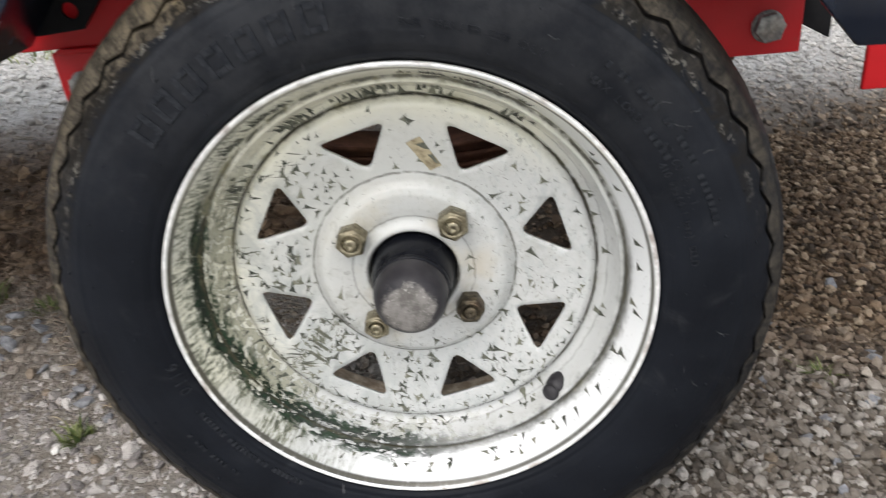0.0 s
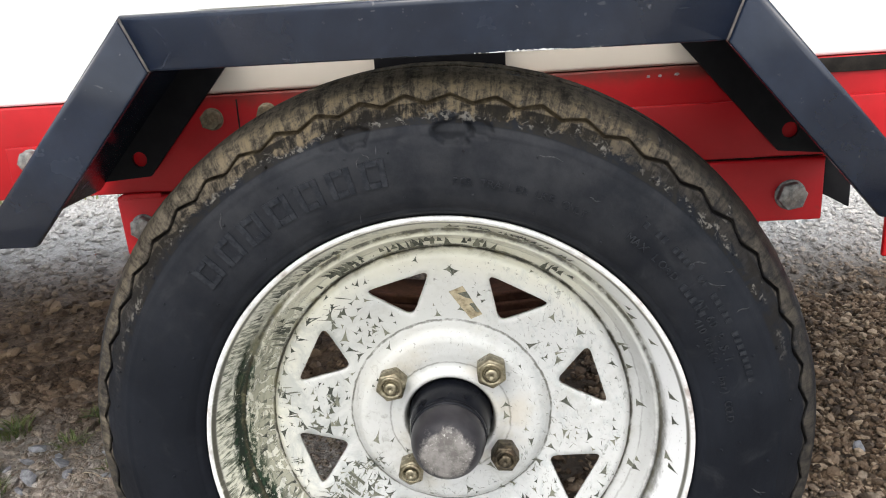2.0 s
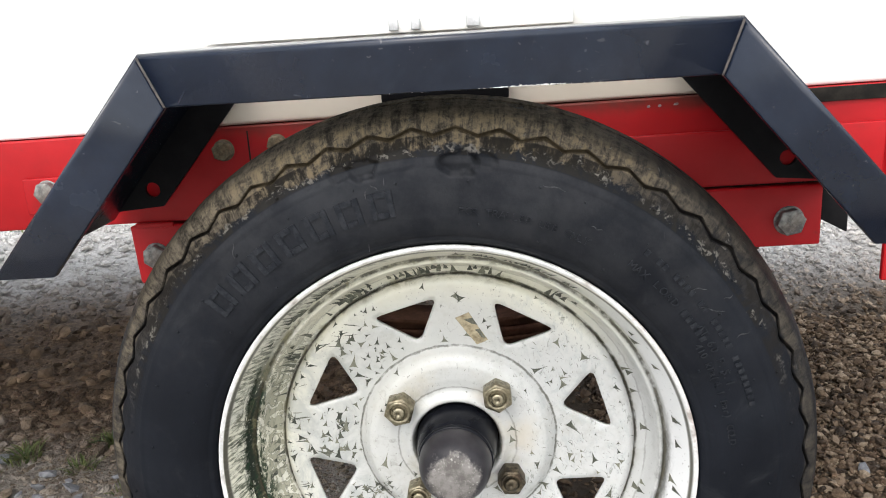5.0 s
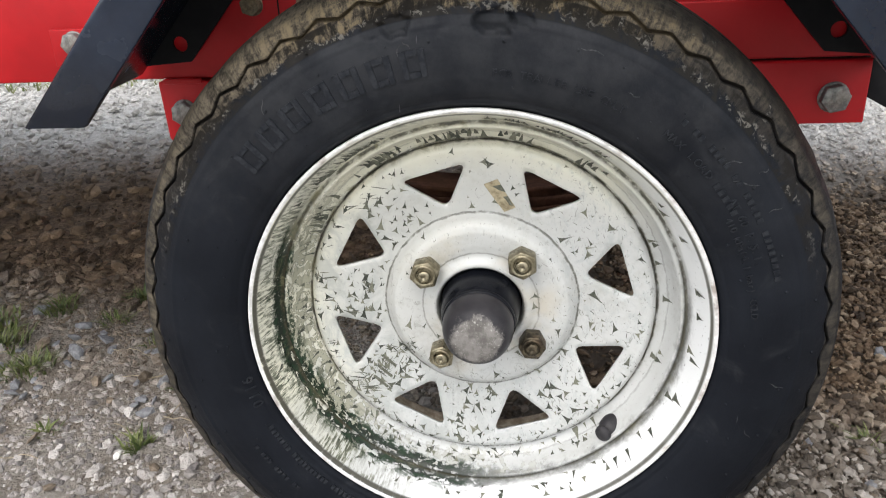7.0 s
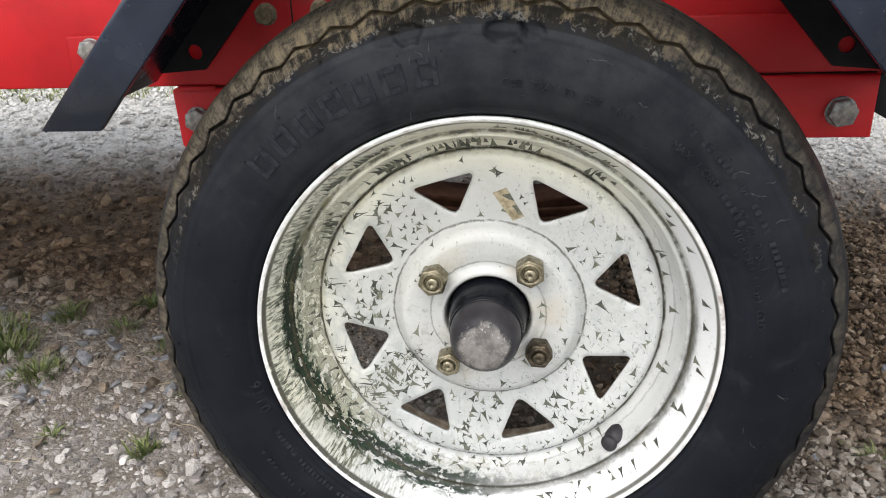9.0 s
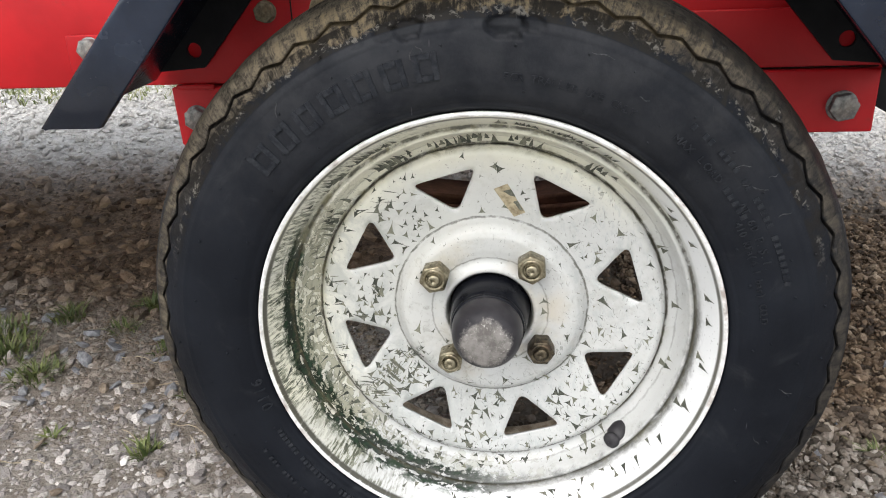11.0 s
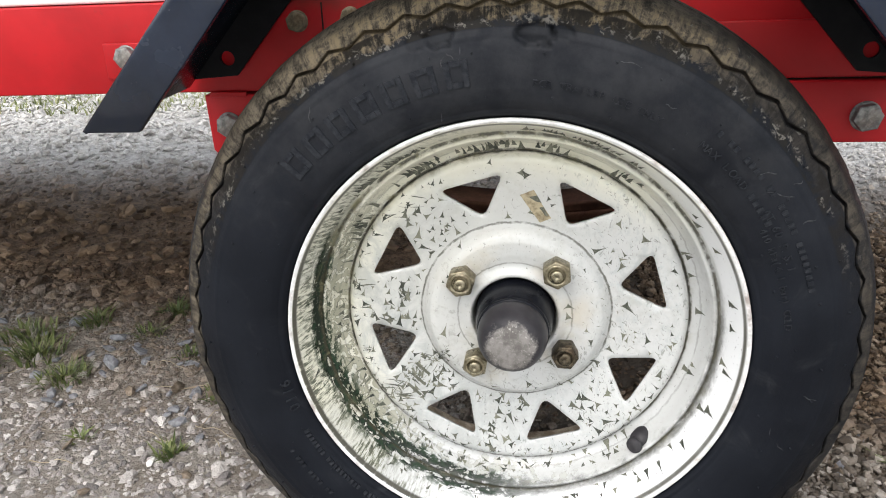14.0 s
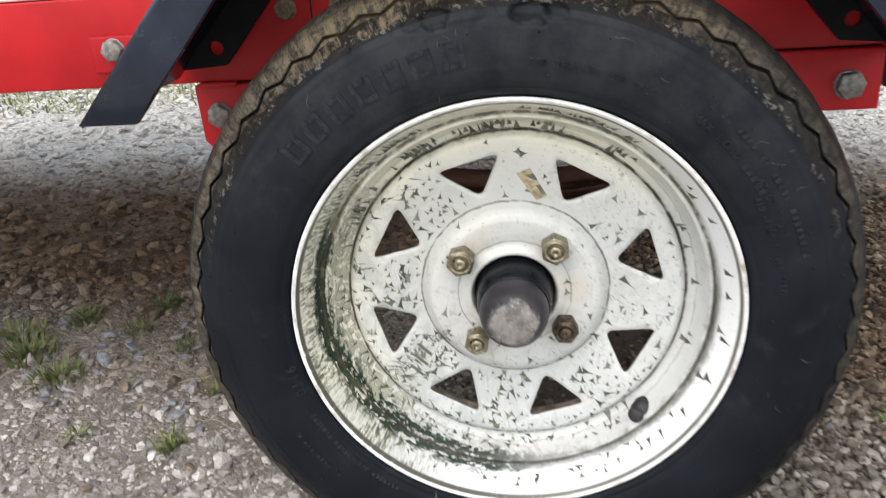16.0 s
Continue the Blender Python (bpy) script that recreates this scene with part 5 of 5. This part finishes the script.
def brand_bars():
    """Large moulded mark: outlined blocks in place of letters."""
    for k in range(7):
        w, h, t = 0.0145, 0.0170, 0.0036
        x0 = -w / 2
        vs, fs = [], []
        bars = [(x0, 0, x0 + t, h), (x0 + w - t, 0, x0 + w, h), (x0 + t + 0.0002, h - t, x0 + w - t - 0.0002, h), (x0 + t + 0.0002, 0, x0 + w - t - 0.0002, t)]
        for a, b, c, d in bars:
            i = len(vs)
            vs += [(a, b), (c, b), (c, d), (a, d)]
            fs.append((i, i + 1, i + 2, i + 3))
        wrap([(vs, fs, 136.5 - k * 6.1)], 0.1880, "moulded_block", "large raised moulded block", 0.0011)


brand_bars()


# ---- loose stones ----
PALE = mat_stone("pale_stone", (0.62, 0.60, 0.56), (0.78, 0.77, 0.74))
GREY = mat_stone("blue_grey_stone", (0.13, 0.133, 0.145), (0.26, 0.263, 0.275))
TAN = mat_stone("tan_stone", (0.11, 0.082, 0.056), (0.25, 0.20, 0.15))


def stone(x, y, size, flat, material, label):
    v = rock_verts(size, flat)
    lift = -v[:, 2].min() - size * 0.12
    me = mesh_of("stone", v, ICO_F)
    ob = part("stone", me, material, flat=True)
    ob.location = (x, y, ground_height(x, y) + lift)
    tagged(ob, label, "stone", "loose stones on the ground")


stone(-0.393, 0.101, 0.0075, 0.6, PALE, "small white pebble on the dirt")
for sx, sy, ss, sf, sm in ((-0.542, 0.291, 0.018, 0.4, GREY), (-0.52, 0.33, 0.014, 0.5, GREY), (-0.484, 0.232, 0.012, 0.5, TAN), (-0.398, 0.178, 0.014, 0.35, GREY), (-0.415, 0.205, 0.012, 0.4, GREY),
                       (-0.60, 0.31, 0.016, 0.4, TAN), (-0.47, 0.36, 0.013, 0.5, GREY), (-0.36, 0.15, 0.010, 0.45, GREY), (-0.57, 0.36, 0.015, 0.5, GREY), (-0.655, 0.40, 0.016, 0.45, GREY),
                       (-0.345, 0.085, 0.009, 0.5, TAN), (-0.44, 0.05, 0.011, 0.4, TAN), (-0.50, 0.12, 0.010, 0.4, TAN), (0.318, 0.150, 0.010, 0.5, GREY), (0.386, 0.191, 0.011, 0.5, TAN),
                       (0.36, 0.10, 0.010, 0.45, GREY), (0.33, 0.07, 0.010, 0.5, GREY), (0.41, 0.12, 0.011, 0.45, GREY), (0.29, 0.04, 0.011, 0.5, TAN), (0.38, 0.05, 0.011, 0.4, GREY), (0.43, 0.24, 0.013, 0.5, TAN),
                       (0.34, 0.0, 0.010, 0.4, GREY), (0.27, -0.02, 0.015, 0.5, GREY)):
    stone(sx, sy, ss, sf, sm, {GREY: "flat blue-grey chip of stone on the dirt", TAN: "tan angular stone lying on the ground"}[sm])

pick = random.Random(21)
for _ in range(85):
    sx, sy = pick.uniform(-0.80, -0.32), pick.uniform(0.19, 0.44)
    if sx > -0.30 - 0.3 * (sy - 0.19):
        continue
    stone(sx, sy, pick.uniform(0.006, 0.0135), pick.uniform(0.28, 0.45), GREY if pick.random() < 0.75 else TAN, "flat blue-grey chip of stone on the dirt")
for _ in range(40):
    stone(pick.uniform(0.26, 0.55), pick.uniform(-0.05, 0.35), pick.uniform(0.007, 0.0115), pick.uniform(0.4, 0.65), TAN if pick.random() < 0.6 else GREY, "angular stone lying among the gravel")

# ---- weeds and grass ----
BLADE = mat_grass("weed_blade", (0.045, 0.072, 0.016), (0.165, 0.185, 0.058))
STRAW = mat_grass("dry_straw", (0.27, 0.215, 0.14), (0.38, 0.32, 0.22))
LAWN = mat_grass("verge_grass", (0.13, 0.17, 0.055), (0.34, 0.34, 0.17))


def blades(rnd, x, y, count, spread, height, width):
    verts, faces = [], []
    for _ in range(count):
        a, d = rnd.uniform(0, 6.283), min(abs(rnd.gauss(0, spread)), 1.3 * spread)
        bx, by = x + d * math.cos(a), y + d * math.sin(a)
        bz = ground_height(bx, by) - 0.002
        h = height * rnd.uniform(0.45, 1.0)
        lean, way = rnd.uniform(0.2, 1.3), a + rnd.gauss(0, 0.9)
        w = width * rnd.uniform(0.6, 1.2) * (2.6 if width < 0.002 and rnd.random() < 0.22 else 1.0)
        px, py = -math.sin(way), math.cos(way)
        i = len(verts)
        for u, k in ((0, 1.0), (0.35, 1.1), (0.7, 0.75), (1.0, 0.08)):
            o = h * lean * u ** 1.8
            z = bz + h * u * (1 - 0.25 * lean * u)
            cx, cy = bx + o * math.cos(way), by + o * math.sin(way)
            verts += [(cx - px * w * k, cy - py * w * k, z), (cx, cy, z - 0.25 * w), (cx + px * w * k, cy + py * w * k, z)]
        for s in range(3):
            b = i + 3 * s
            faces += [(b, b + 1, b + 4, b + 3), (b + 1, b + 2, b + 5, b + 4)]
    return verts, faces


def tuft(x, y, count, spread, height, material=BLADE, label="small green weed tuft growing through the gravel", width=0.0009):
    v, f = blades(random.Random(int(1000 * (x + 9 * y))), 0, 0, count, spread, height, width)
    ob = part("weed", mesh_of("weed", v, f), material, flat=True)
    ob.location = (x, y, ground_height(x, y) - ground_height(0, 0))
    tagged(ob, label, "weed", "weeds in the gravel")


for wx, wy, wc, ws, wh in ((-0.624, 0.402, 60, 0.018, 0.04), (-0.655, 0.312, 90, 0.028, 0.045), (-0.590, 0.262, 110, 0.026, 0.035), (-0.70, 0.36, 70, 0.03, 0.04), (-0.533, 0.380, 45, 0.016, 0.028), (-0.525, 0.455, 60, 0.018, 0.035),
                           (-0.378, 0.118, 45, 0.012, 0.028), (-0.45, 0.335, 36, 0.018, 0.022), (-0.495, 0.14, 22, 0.012, 0.02), (0.378, 0.165, 24, 0.010, 0.03), (-0.37, 0.235, 30, 0.014, 0.03), (-0.72, 0.27, 60, 0.03, 0.04)):
    tuft(wx, wy, int(wc * 1.3), ws * 0.85, wh * 0.75)
def straw(x, y, length, turn, bend):
    cu = bpy.data.curves.new("straw", "CURVE")
    cu.dimensions, cu.bevel_depth, cu.bevel_resolution = "3D", 0.0005, 1
    sp = cu.splines.new("POLY")
    sp.points.add(5)
    for k in range(6):
        u = k / 5 - 0.5
        px, py = u * length, bend * (0.25 - u * u)
        sp.points[k].co = (px, py, 0.004 + 0.003 * math.sin(9 * u + x * 50), 1)
    ob = new("straw", cu)
    cu.materials.append(STRAW)
    ob.matrix_basis = pose(x, y, ground_height(x, y), 0, 0, turn)
    tagged(ob, "dry straw stalk lying on the dirt", "straw", "straws on the ground")


for sx, sy, sl, st, sb in ((-0.43, 0.245, 0.09, 12, 0.02), (-0.39, 0.255, 0.07, 25, 0.02), (-0.36, 0.19, 0.06, 70, 0.01), (-0.40, 0.14, 0.05, -30, 0.01), (-0.66, 0.27, 0.07, 50, 0.02), (-0.33, 0.13, 0.05, -60, 0.01), (-0.345, 0.16, 0.06, -20, 0.015),
                           (-0.50, 0.09, 0.05, 5, 0.01), (-0.47, 0.30, 0.06, -12, 0.015)):
    straw(sx, sy, sl, st, sb)


def verge():
    rnd = random.Random(3)
    verts, faces = [], []
    for _ in range(4200):
        x, y = rnd.uniform(-6, 3.5), 1.74 + abs(rnd.gauss(0, 0.8)) + 0.10 * rnd.random()
        v, f = blades(rnd, x, y, 4, 0.05, 0.038, 0.0030)
        n = len(verts)
        verts += v
        faces += [tuple(i + n for i in q) for q in f]
    tagged(part("grass", mesh_of("grass", verts, faces), LAWN, flat=True), "strip of short green grass beyond the gravel", "grass", kind="stuff")


verge()
